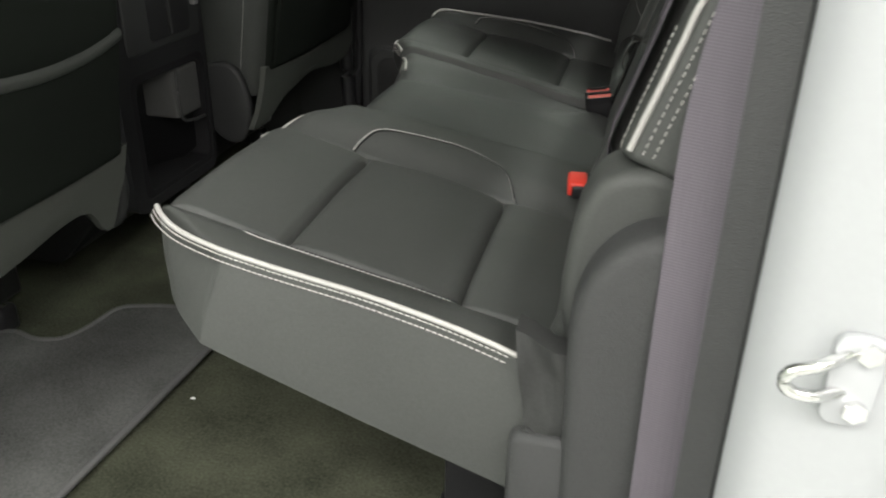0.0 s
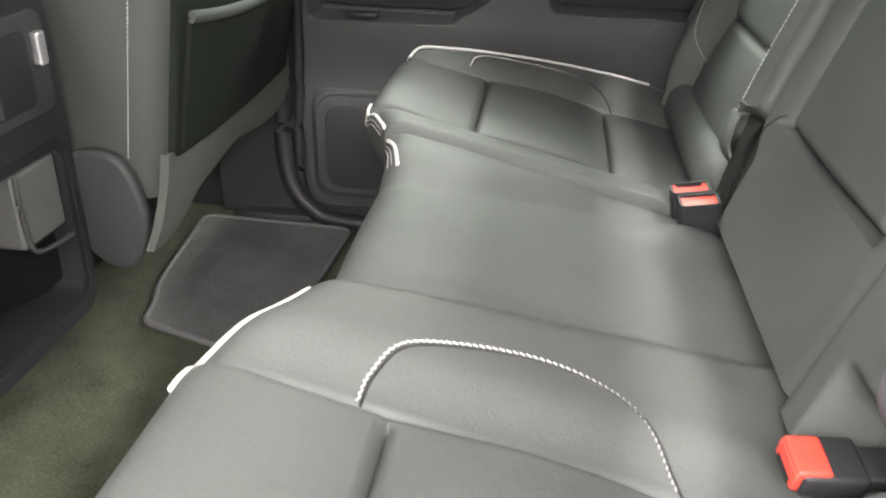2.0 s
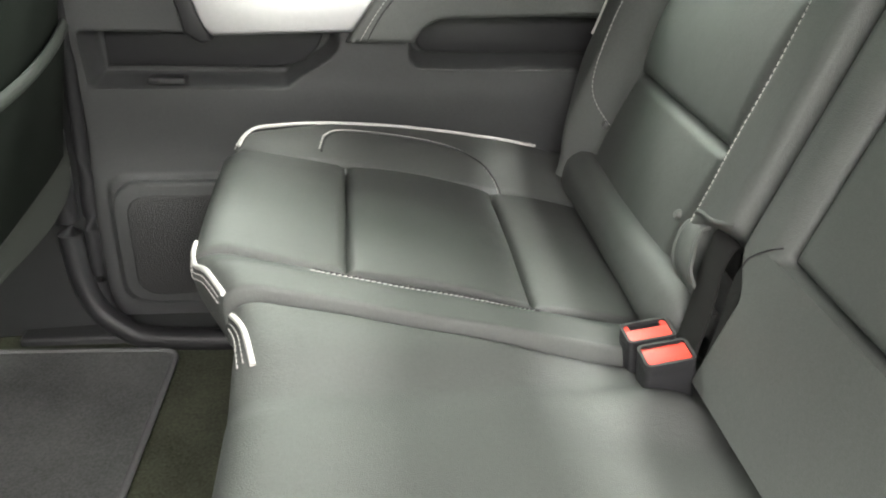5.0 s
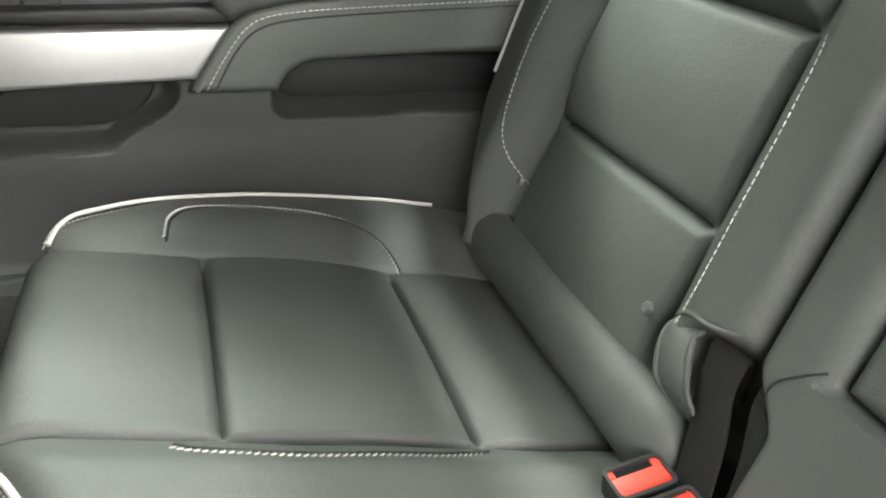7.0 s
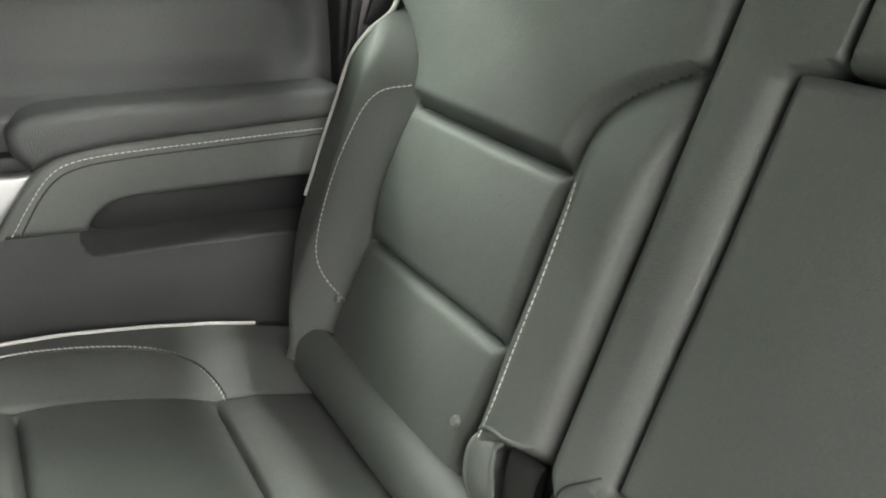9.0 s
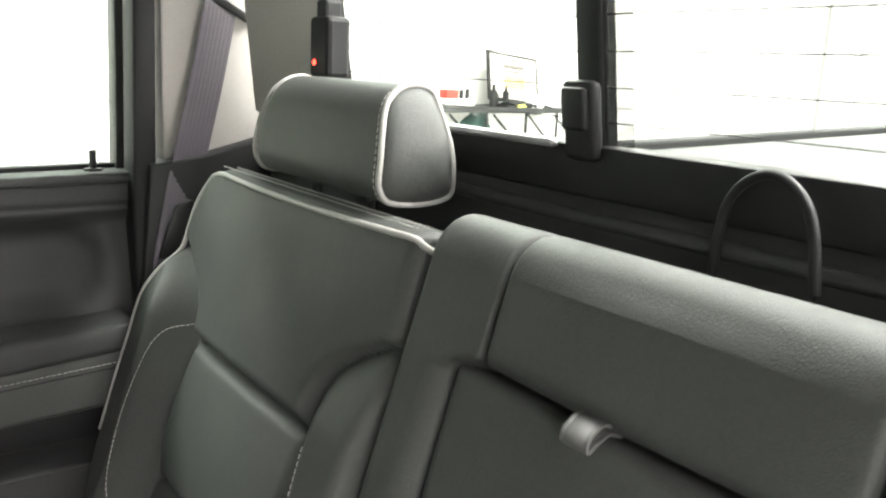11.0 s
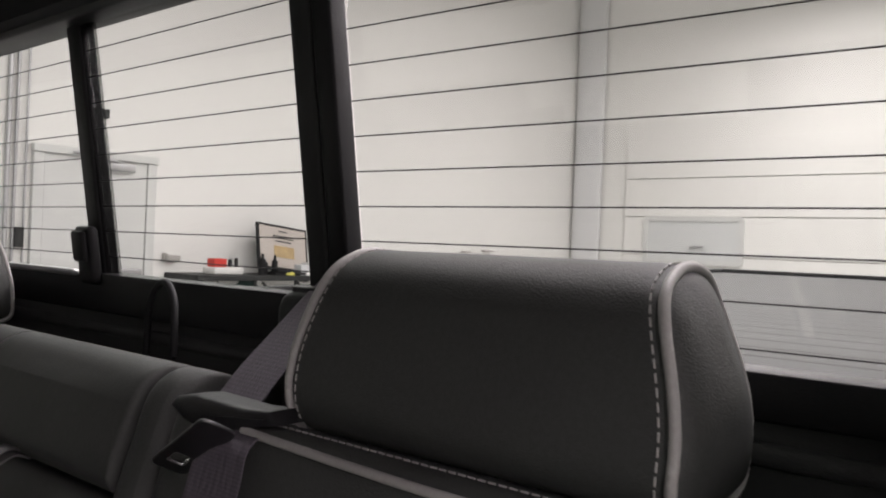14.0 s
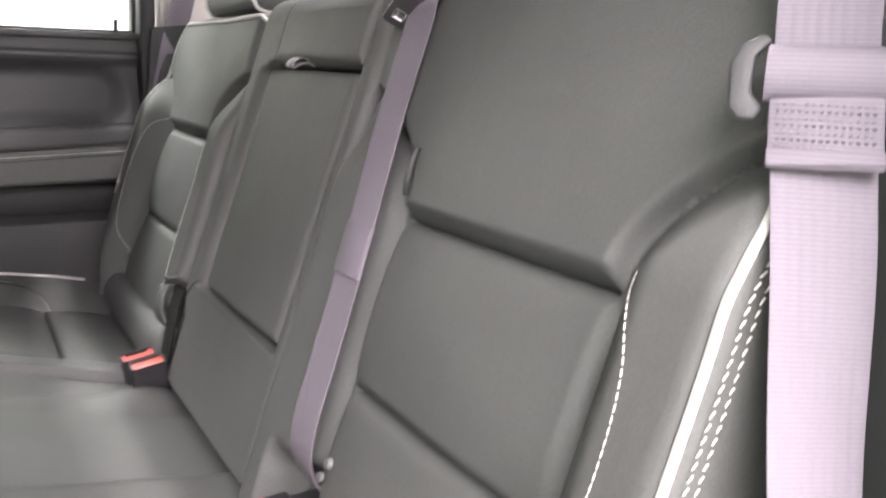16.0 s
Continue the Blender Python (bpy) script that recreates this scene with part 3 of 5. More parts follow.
FOLD_ONE = ((0.085, 0.252, -0.020, 0.034), (0.115, 0.250, -0.008, 0.034), (0.123, 0.246, 0.002, 0.034), (0.117, 0.241, 0.011, 0.034), (0.090, 0.234, 0.014, 0.034), (0.060, 0.220, 0.014, 0.036), (0.0, 0.204, 0.012, 0.038))
FOLD_TWO = ((0.085, 0.212, -0.026, 0.018), (0.112, 0.208, -0.016, 0.018), (0.118, 0.204, -0.006, 0.017), (0.112, 0.201, 0.003, 0.014), (0.100, 0.198, 0.006, 0.012), (0.088, 0.188, 0.007, 0.020), (0.060, 0.176, 0.008, 0.022), (0.0, 0.165, 0.006, 0.022))
for run in (FOLD_ONE, FOLD_TWO):
    line = smooth_line([back_point(a, b, c) for a, b, c, w in run], 6)
    wide = [float(np.interp(i / (len(line) - 1) * (len(run) - 1), range(len(run)), [q[3] for q in run])) for i in range(len(line))]
    ribbon("webbing_fold", line, wide, (0, 1, 0.15), 0.004, WEBFOLD, far_back, "folded black webbing", ribs=0)


def back_pad(name, y0, y1, s0, s1, h, r, parent, depth=0.03, crown=0.006, wrap=False, end=0):
    """A padded panel lying on the plane of the back."""
    ys = near_lines(y0, y1, 0.012, (y0, y1), (0.002, 0.005, 0.009, 0.015))
    rows = [(s, 0.0) for s in near_lines(s0, s1, 0.012, (s0, s1), (0.002, 0.005, 0.009, 0.015))]
    if wrap:
        rows = [q for q in rows if q[0] < TOP]
        rr = 0.038
        rows += [(TOP + rr * math.sin(radians(g)), rr * (math.cos(radians(g)) - 1)) for g in (0, 15, 30, 45, 60, 75, 90)]
        rows += [(TOP + rr, -rr - 0.014), (TOP + rr - 0.003, -0.085)]

    def front(q, y):
        s, h0 = q
        d = min(y - y0, y1 - y)
        u = s - s0 if wrap else min(s - s0, s1 - s)
        w = h + h0 - (max(rim(d, end), rim(u, r)) if end else rim(min(d, u), r)) + crown * hump(y, y0, y1) * (1 if h0 == 0 else 0)
        w += 0.0015 * noise.noise(Vector((s * 10, y * 10, 5.1)))
        return back_point(s - (rim(min(y - y0, y1 - y), end or r) if h0 < -0.02 else 0), y, w)

    return sheet_solid(name, rows, ys, front, lambda q, y: back_point(min(q[0], TOP + 0.02), y, min(-depth, q[1] - 0.004) if wrap else -depth), LEATHER, parent)


mid_back = empty("rear_backrest", "black leather middle seat back with folded armrest and pull strap", "rear seat", "rear seat backs")


def mid_front(r, y):
    s, h0 = r
    h = h0 - rim(min(y + 0.190, 0.221 - y), 0.018)
    e = 0.158 - 0.036 * sm(0.470, 0.492, s)
    ramp = 0.020 - 0.016 * sm(0.470, 0.492, s)
    k = sm(0.1455, 0.1495, s)
    h += 0.013 * (1 - k * (sm(-0.165, -0.142, y) - sm(e - 0.004, e + ramp, y))) - 0.030 * k * sm(-0.156, -0.147, y) * (1 - sm(e - 0.008, e + 0.004, y))
    return back_point(s, y - 0.036 * (1 - sm(0.088, 0.136, s)) * sm(0.13, 0.221, y), h)


sheet_solid("frame_cover", back_rows(0.0, 0.038), near_lines(-0.190, 0.221, 0.008, (-0.190, 0.221, -0.148, 0.118, 0.122, 0.126, 0.158, 0.205)), mid_front,
            lambda r, y: back_point(min(r[0], TOP + 0.022), y, -0.10), LEATHER, mid_back)
back_pad("upper_pad", -0.148, 0.118, 0.484, TOP, 0.014, 0.018, mid_back, wrap=True, end=0.005)
back_pad("armrest", -0.137, 0.156, 0.150, 0.480, 0.004, 0.012, mid_back)
tube("seam", [mid_front((0.116 + 0.040 * k, 0), 0.209 - 0.042 * k) + BN * 0.0004 for k in lin(0.0, 1.0, 14)], 0.0010, DARK, mid_back)
# pull strap of the armrest
tab = smooth_line([back_point(0.486, 0.008, 0.006), back_point(0.489, 0.007, 0.016), back_point(0.487, 0.006, 0.025), back_point(0.480, 0.005, 0.032), back_point(0.474, 0.004, 0.033), back_point(0.4725, 0.004, 0.030), back_point(0.478, 0.004, 0.025), back_point(0.484, 0.005, 0.016), back_point(0.484, 0.005, 0.004)], 5)
ribbon("pull_strap", tab, 0.022, (0, 1, 0), 0.0022, material("grey_pull_strap", (0.10, 0.099, 0.096), 0.5, grain=0.5, scale=1500), mid_back, "short folded grey pull strap", ribs=2)


# ---- headrests ----
def headrest(yc, wide, deep=1.0, lift=0.0):
    thing = empty("headrest", "black leather headrest with pale grey piping on two chrome posts", "headrest", "rear headrests")
    prof = [(-0.001, 0.017), (0.005, 0.003), (0.022, -0.005), (0.045, -0.004), (0.075, 0.001), (0.100, 0.008), (0.115, 0.018), (0.1245, 0.033), (0.126, 0.050), (0.119, 0.064), (0.098, 0.071), (0.065, 0.077), (0.030, 0.080), (0.008, 0.080), (0.000, 0.068), (-0.003, 0.042)]
    line = smooth_line([(b * (deep if b > 0.02 else 1), 0, a) for a, b in prof + prof[:1]], 6)[:-1]
    n = len(line)
    X0, Z0 = 0.258, 0.864

    def half(z):
        return wide - 0.016 * sm(0.03, 0.13, z) + 0.004 * math.sin(z / 0.125 * math.pi)

    def at(p, v, k=1.0):
        c = Vector((0.034, 0, 0.06))
        q = c + (Vector((p.x, 0, p.z)) - c) * k
        return Vector((X0 + q.x, yc + v * half(q.z), Z0 + lift + q.z * (0.955 - lift / 0.126)))

    vs = [-1, -0.985, -0.96] + lin(-0.92, 0.92, 20) + [0.96, 0.985, 1]
    verts, faces = [], []
    for v in vs:
        k = 1 - 0.06 * sm(0.95, 1.0, abs(v))
        for p in line:
            verts.append(at(p, v, k))
    for i in range(len(vs) - 1):
        for k in range(n):
            faces.append((i * n + k, i * n + (k + 1) % n, (i + 1) * n + (k + 1) % n, (i + 1) * n + k))
    faces += [tuple(range(n)), tuple((len(vs) - 1) * n + k for k in range(n))]
    raw("pad", verts, faces, LEATHER, thing)
    for e in (-1, 1):
        # domed side panel with its piping and a row of stitches
        rings = [(0.955, 0.0), (0.93, 0.003), (0.86, 0.006), (0.72, 0.009), (0.45, 0.011), (0.1, 0.012)]
        sv, sf = [], []
        for k, out in rings:
            for p in line:
                q = at(p, e, k)
                sv.append(q + Vector((0, e * out, 0)))
        for i in range(len(rings) - 1):
            for k in range(n):
                sf.append((i * n + k, i * n + (k + 1) % n, (i + 1) * n + (k + 1) % n, (i + 1) * n + k))
        sf.append(tuple((len(rings) - 1) * n + k for k in range(n)))
        raw("side_panel", sv, sf, LEATHER, thing)
        tube("piping", [at(p, e, 0.98) + Vector((0, e * 0.0015, 0)) for p in line], 0.003, PIPING, thing, "pale grey piping", closed=True)
        stitches("stitching", [at(p, e * 0.955, 1.006) for p in line + line[:1]], THREAD, thing)
    for y in (-0.06, 0.06):
        cyl("post", (X0 + 0.038, yc + y, 0.82), (X0 + 0.036, yc + y, 0.88), 0.006, CHROME, thing, "chrome post")
    return thing


headrest(-0.442, 0.127, 1.12)
headrest(0.457, 0.132, 1.0, 0.011)


# ---- cab shell ----
def setting(ob, label, category):
    return tagged(ob, label, category, kind="structure")


def floor_sheet(x, y):
    return Vector((x, y, 0.0025 * noise.noise(Vector((x * 5, y * 5, 0)))))


floor = sheet_solid("floor", lin(-2.2, 0.45, 60), lin(-0.80, 0.80, 40), floor_sheet, lambda x, y: Vector((x, y, -0.06)), CARPET)
setting(floor, "charcoal carpet on the cab floor", "floor")


def floor_mat(label, outline):
    thing = empty("floor_mat", label, "floor mat", "floor mats")
    bm = bmesh.new()
    vs = [bm.verts.new((x, y, 0.004)) for x, y in outline]
    f = bm.faces.new(vs)
    r = bmesh.ops.extrude_face_region(bm, geom=[f])
    for v in r["geom"]:
        if isinstance(v, bmesh.types.BMVert):
            v.co.z = 0.013
    part("mat_body", bm, MAT, thing)
    tube("binding", [(x, y, 0.011) for x, y in outline], 0.0058, MATEDGE, thing, "grey sewn edge binding", closed=True)


def soft_outline(pts, n=5):
    loop = [Vector((x, y, 0)) for x, y in pts]
    k = len(loop)
    out = []
    for i in range(k):
        a, b, c = loop[i - 1], loop[i], loop[(i + 1) % k]
        r = min(0.03, (a - b).length * 0.4, (c - b).length * 0.4)
        p, q = b + (a - b).normalized() * r, b + (c - b).normalized() * r
        for j in range(n + 1):
            t = j / n
            w = p * (1 - t) ** 2 + b * (2 * t * (1 - t)) + q * t * t
            out.append((w.x, w.y))
    return out


floor_mat("grey carpet floor mat with wavy edge behind driver's seat", soft_outline([(-0.568, -0.75), (-0.549, -0.385), (-0.546, -0.232), (-0.690, -0.236), (-0.776, -0.262), (-0.784, -0.335), (-0.802, -0.386), (-0.850, -0.400), (-0.900, -0.382), (-0.950, -0.405), (-1.02, -0.47), (-1.02, -0.75)]))
floor_mat("grey carpet floor mat behind the passenger seat", soft_outline([(-0.562, 0.226), (-0.537, 0.71), (-0.86, 0.72), (-0.83, 0.42), (-0.806, 0.359), (-0.80, 0.300)]))

# rear wall panel, in profile from the floor to the window
prof = [(0.26, 0.0), (0.34, 0.30), (0.362, 0.60), (0.362, 0.830), (0.363, 0.875), (0.368, 0.892), (0.374, 0.896), (0.378, 0.902), (0.398, 0.915), (0.47, 0.915), (0.47, 0.0)]
rw = prism("wall_rear", prof, -0.82, 0.84, "y", PLASTIC, bevel=0)
setting(rw, "charcoal plastic trim panel under the rear window", "wall")
ln = tube("trim", [(0.364, y, 0.883) for y in lin(-0.80, 0.82, 12)], 0.007, SOFTTRIM)
setting(ln, "charcoal moulding along the rear wall panel", "trim")


# ---- rear window ----
def wx(z):
    return 0.378 - (z - 0.945) * 0.157


win = empty("window_1", "rear sliding cab window with black frame and heating wires", "window", kind="structure")


def slab(name, y0, y1, z0, z1, d0, d1, mat, label="", bevel=0.003):
    """A bar in the plane of the rear window."""
    bm = box_bm(0, 1, y0, y1, z0, z1)
    for v in bm.verts:
        v.co.x = wx(v.co.z) + (d0 if v.co.x < 0.5 else d1)
    if bevel:
        bmesh.ops.bevel(bm, geom=bm.edges[:], offset=bevel, segments=2, affect="EDGES", profile=0.5)
    return part(name, bm, mat, win, label, smooth=True)


ZB, ZT = 0.943, 1.217
slab("lower_frame", -0.226, 0.76, 0.898, ZB, -0.012, 0.02, DARK)
slab("lower_frame", -0.76, -0.2265, 0.898, 0.927, -0.012, 0.02, DARK)
slab("upper_frame", -0.76, 0.76, ZT, 1.262, -0.022, 0.02, DARK)
slab("side_frame", 0.610, 0.74, ZB - 0.01, ZT + 0.01, -0.006, 0.02, DARK)
slab("side_frame", -0.74, -0.654, 0.910, ZT + 0.01, -0.012, 0.02, DARK)
slab("pillar", -0.214, -0.190, ZB - 0.002, ZT, -0.006, 0.014, PLASTIC)
slab("pillar", -0.237, -0.2145, 0.917, ZT, -0.004, 0.016, DARK)
slab("pillar", 0.165, 0.193, ZB - 0.002, ZT, -0.006, 0.014, DARK)
TINT = bpy.data.materials.new("smoked_glass")
TINT.use_nodes = True
_t = TINT.node_tree
_t.nodes.remove(_t.nodes["Principled BSDF"])
_a = _t.nodes.new("ShaderNodeBsdfTransparent")
_a.inputs[0].default_value = (0.62, 0.62, 0.62, 1)
_t.links.new(_a.outputs[0], _t.nodes["Material Output"].inputs[0])
slab("slider_edge", 0.137, 0.1645, ZB + 0.001, ZT - 0.001, -0.003, 0.001, TINT, "smoked edge strip of the sliding pane", 0)
slab("track", 0.21, 0.645, 0.938, 0.946, -0.022, -0.012, SILVER, "pale sliding track")
for y0, y1, off in ((-0.653, -0.2375, 0.013), (-0.1875, 0.1645, 0.0), (0.1935, 0.651, 0.013)):
    g = slab("pane", y0, y1, ZB if y0 > -0.5 else 0.919, ZT, off + 0.002, off + 0.005, GLASS, "clear tinted glass pane", 0)
    g.visible_shadow = False
    bow = 0.022 if y0 < -0.5 else 0.0
    for v in g.data.vertices:
        v.co.x += bow if v.co.y < -0.6 else 0.0
    for i in range(-1 if y0 < -0.5 else 0, 9):
        z = 0.9625 + 0.0283 * i
        if y0 > 0.2:
            z -= 0.004
        if z < ZT - 0.005:
            tube("heating_wire", [(wx(z) + off + bow, y0 + 0.001, z), (wx(z) + off, y1 - 0.001, z)], 0.0006, RUBBER, win, seg=5)
# maker's mark etched in the near pane, as plain shapes
ETCH = material("etched_glass", (0.26, 0.26, 0.26), 0.8)
tube("etched_mark", [(wx(0.985) + 0.030, -0.634 + 0.0048 * math.cos(radians(a)), 0.986 + 0.0048 * math.sin(radians(a))) for a in range(0, 360, 24)], 0.0003, ETCH, win, closed=True, seg=4)
for k in (-1, 0, 1):
    slab("etched_mark", -0.636 + 0.002 * k, -0.6352 + 0.002 * k, 0.9835, 0.9885, 0.0295, 0.0305, ETCH, "", 0)
slab("etched_mark", -0.640, -0.628, 0.9765, 0.9785, 0.0295, 0.0305, ETCH, "", 0)
# rounded upper corners of the opening
for sg in (-1, 1):
    bm = bmesh.new()
    cy, cz, r = sg * 0.613 - (0.045 if sg > 0 else 0), ZT - 0.045, 0.045
    arc = [(cy + sg * r * math.sin(radians(a)), cz + r * math.cos(radians(a))) for a in range(0, 91, 10)]
    pts = arc + [(cy + sg * 0.049, ZT + 0.001)]
    va = [bm.verts.new((wx(z) - 0.009, y, z)) for y, z in pts]
    vb = [bm.verts.new((wx(z) + 0.009, y, z)) for y, z in pts]
    bm.faces.new(va)
    bm.faces.new(vb[::-1])
    for k in range(len(pts)):
        bm.faces.new((va[k], va[(k + 1) % len(pts)], vb[(k + 1) % len(pts)], vb[k]))
    part("corner_frame", bm, DARK, win)
slab("latch", 0.160, 0.196, 0.930, 0.996, -0.022, -0.008, DARK, "black window latch", 0.006)
slab("latch_lever", 0.164, 0.191, 0.955, 0.990, -0.029, -0.021, DARK, "", 0.004)
# ---- roof and pillars ----
roof = sheet_solid("ceiling", lin(-2.2, 0.385, 30), lin(-0.80, 0.84, 24), lambda x, y: Vector((x, y, 1.285 - 0.045 * abs(y / 0.8) ** 4)), lambda x, y: Vector((x, y, 1.35)), LINER)
setting(roof, "grey fabric headliner of the cab", "ceiling")
setting(prism("trim", [(0.30, 1.23), (0.318, 1.222), (0.355, 1.222), (0.37, 1.29), (0.30, 1.30)], -0.78, 0.80, "y", DARK, bevel=0), "black moulding above the rear window", "trim")

# far rear corner of the cab
cp = empty("wall_corner_far", "grey pillar trim beside the rear window", "pillar trim", kind="structure")
prism("upper_trim", [(0.216, 0.852), (0.270, 0.858), (0.345, 0.872), (0.380, 0.945), (0.350, 1.215), (0.340, 1.28), (0.222, 1.28)], 0.815, 0.87, "y", GREYTRIM, cp, "grey grained pillar trim")
bm = box_bm(0, 1, 0.622, 0.760, 0.930, 1.262)
for v in bm.verts:
    edge = wx(v.co.z) - 0.009
    v.co.x = wx(v.co.z) + 0.02 if v.co.x > 0.5 else (edge if v.co.y < 0.7 else min(0.325, edge - 0.03))
bmesh.ops.bevel(bm, geom=bm.edges[:], offset=0.004, segments=2, affect="EDGES", profile=0.5)
part("return_trim", bm, GREYTRIM, cp, "grey grained pillar trim", smooth=True)
prism("lower_trim", [(0.168, 0.0), (0.168, 0.60), (0.192, 0.858), (0.262, 0.868), (0.352, 0.892), (0.395, 0.935), (0.40, 0.0)], 0.79, 0.87, "y", DARK, cp, "black lower pillar trim")
prism("weather_strip", [(0.163, 0.05), (0.172, 0.83), (0.186, 1.28), (0.214, 1.28), (0.202, 0.83), (0.188, 0.05)], 0.80, 0.85, "y", RUBBER, cp, "black rubber door seal")
prism("slot_surround", [(0.244, 1.129), (0.257, 1.128), (0.287, 1.088), (0.343, 1.058), (0.344, 1.046), (0.280, 1.076), (0.247, 1.114)], 0.805, 0.82, "y", DARK, cp, "black belt slot surround", 0.002)


def belt(label):
    return empty("seat_belt", label, "seat belt", "seat belts")


fb = belt("grey seat belt hanging from a pillar slot")
ribbon("webbing", smooth_line([(0.301, 0.822, 1.081), (0.296, 0.806, 1.064), (0.275, 0.800, 0.975), (0.248, 0.796, 0.872), (0.226, 0.787, 0.79), (0.208, 0.778, 0.70), (0.20, 0.77, 0.50), (0.19, 0.768, 0.33)], 6), 0.048, (0.9, 0.1, -0.45), 0.0014, WEB, fb)
prism("tongue", [(0.193, 0.735), (0.217, 0.730), (0.247, 0.798), (0.239, 0.812), (0.217, 0.805), (0.205, 0.775)], 0.768, 0.776, "y", DARK, fb, "black belt tongue housing", 0.002)
prism("tongue_plate", [(0.197, 0.730), (0.211, 0.727), (0.201, 0.690), (0.187, 0.694)], 0.771, 0.7735, "y", CHROME, fb, "steel tongue plate", 0.0008)

# near rear corner: trim, rubber seal and the painted door jamb
cn = empty("wall_corner_near", "dark plastic corner trim beside the open door", "pillar trim", kind="structure")
prism("upper_trim", [(0.315, -0.680), (0.395, -0.655), (0.44, -0.84), (0.245, -0.84), (0.250, -0.79)], 0.80, 1.28, "z", GREYTRIM, cn, "grey grained pillar trim")
prism("lower_trim", [(0.225, -0.79), (0.235, -0.825), (0.40, -0.82), (0.36, -0.68), (0.26, -0.70)], 0.0, 0.80, "z", PLASTIC, cn, "charcoal lower pillar trim", 0.008)
wing = [(0.088, 0.0)] + [(0.077 + 0.078 * (1 - math.cos(radians(a))), 0.410 + 0.102 * math.sin(radians(a))) for a in range(0, 91, 10)] + [(0.22, 0.515), (0.24, 0.0)]
prism("side_wing", wing, -0.787, -0.715, "y", SOFTTRIM, cn, "charcoal padded side wing beside the bench", 0.016, 5)
pad_end = [(p.x, p.y) for p in smooth_line([(0.088, 0.33, 0), (0.066, 0.40, 0), (0.066, 0.455, 0), (0.074, 0.505, 0), (0.098, 0.540, 0), (0.150, 0.545, 0), (0.185, 0.50, 0)], 6)] + [(0.185, 0.33)]
prism("end_pad", pad_end, -0.738, -0.655, "y", LEATHER, cn, "black leather end pad under the bolster", 0.014, 4)
pillar = [(0.335, 0.80), (0.305, 0.90), (0.266, 0.95), (0.218, 1.005), (0.150, 1.075), (0.070, 1.135), (-0.02, 1.18), (-0.14, 1.205), (-0.14, 1.27), (0.40, 1.27), (0.40, 0.80)]
prism("leaning_trim", pillar, -0.838, -0.692, "y", GREYTRIM, cn, "grey grained pillar trim leaning over the belt", 0.018, 4)
prism("door_seal", [(0.180, -0.836), (0.206, -0.848), (0.222, -0.838), (0.222, -0.815), (0.190, -0.818)], -0.05, 1.26, "z", SOFTTRIM, cn, "charcoal rubber door seal", 0.005)
jamb = [(0.210, -0.835), (0.209, -0.865), (0.235, -0.890), (0.296, -0.905), (0.312, -0.912), (0.330, -0.945), (0.360, -0.962), (0.56, -0.968), (0.56, -0.83)]
dj = prism("wall_jamb", jamb, -0.35, 1.30, "z", PAINT, None, "", 0.0)
setting(dj, "white painted door jamb of the truck body", "door jamb")
st = empty("door_striker", "polished steel door striker bolted to the white jamb", "door striker")
prism("plate", rounded(0.252, 0.284, 0.446, 0.514, 0.010), -0.905, -0.897, "y", PAINT, st, "steel mounting plate", 0.001)
tube("bar", smooth_line([(0.266, -0.899, 0.470), (0.244, -0.916, 0.473), (0.228, -0.920, 0.477), (0.223, -0.920, 0.485), (0.228, -0.920, 0.493), (0.244, -0.916, 0.497), (0.266, -0.899, 0.500)], 6), 0.0045, CHROME, st, seg=10)
for z in (0.460, 0.504):
    cyl("bolt", (0.272, -0.900, z), (0.272, -0.911, z), 0.008, CHROME, st, seg=6)

nb = belt("grey seat belt with folded webbing and tongue beside the open door")
line = [(0.262, -0.715, 1.10), (0.236, -0.712, 1.03), (0.222, -0.715, 0.93), (0.214, -0.722, 0.83), (0.196, -0.742, 0.756), (0.182, -0.760, 0.697), (0.171, -0.778, 0.60), (0.170, -0.800, 0.47), (0.172, -0.808, 0.25), (0.174, -0.808, 0.05)]
turn = [(0.95, 0.30, 0), (0.99, 0.10, 0), (0.88, -0.45, 0), (0.62, -0.79, 0), (0.65, -0.74, 0), (0.75, -0.6, 0), (0.9, -0.42, 0), (0.95, -0.3, 0), (0.96, -0.25, 0), (0.96, -0.25, 0)]
ribbon("webbing", smooth_line(line, 8), 0.050, smooth_line(turn, 8), 0.0014, WEB, nb)
BA_ = Vector((0.58, -0.81, 0)).normalized()
BF = Vector((-0.81, -0.58, 0)).normalized()


def on_belt(u, z, out):
    """A place on the face of the near belt: along its width, height, and out from it."""
    k = (0.83 - z) / 0.074
    return Vector((0.214 - 0.018 * max(0, k), -0.722 - 0.020 * max(0, k), z)) + BA_ * u + BF * out


ribbon("fold", [on_belt(0, z, 0.005) for z in (0.784, 0.776, 0.768, 0.760, 0.754)], 0.053, BA_, 0.006, WEB, nb, "sewn fold in the webbing", ribs=0)
for k in range(7):
    zz = 0.781 - 0.0035 * k
    stitches("stitching", [on_belt(u, zz, 0.0085) for u in lin(-0.024, 0.024, 30)], WEB, nb, 0.0034, 0.0026, 0.0007, "sewn thread on the fold", slant=0.8 if k % 2 else -0.8)
ribbon("rolled_edge", [on_belt(0, z, o) for z, o in ((0.758, 0.008), (0.756, 0.0105), (0.753, 0.0105), (0.751, 0.008))], 0.054, BA_, 0.004, WEB, nb, "rolled edge of the fold", ribs=0)
tube("sleeve", [on_belt(u, 0.795, 0.002) for u in lin(-0.029, 0.032, 10)], 0.012, WEB, nb, "rolled webbing through the tongue", seg=16, flat=1.3)
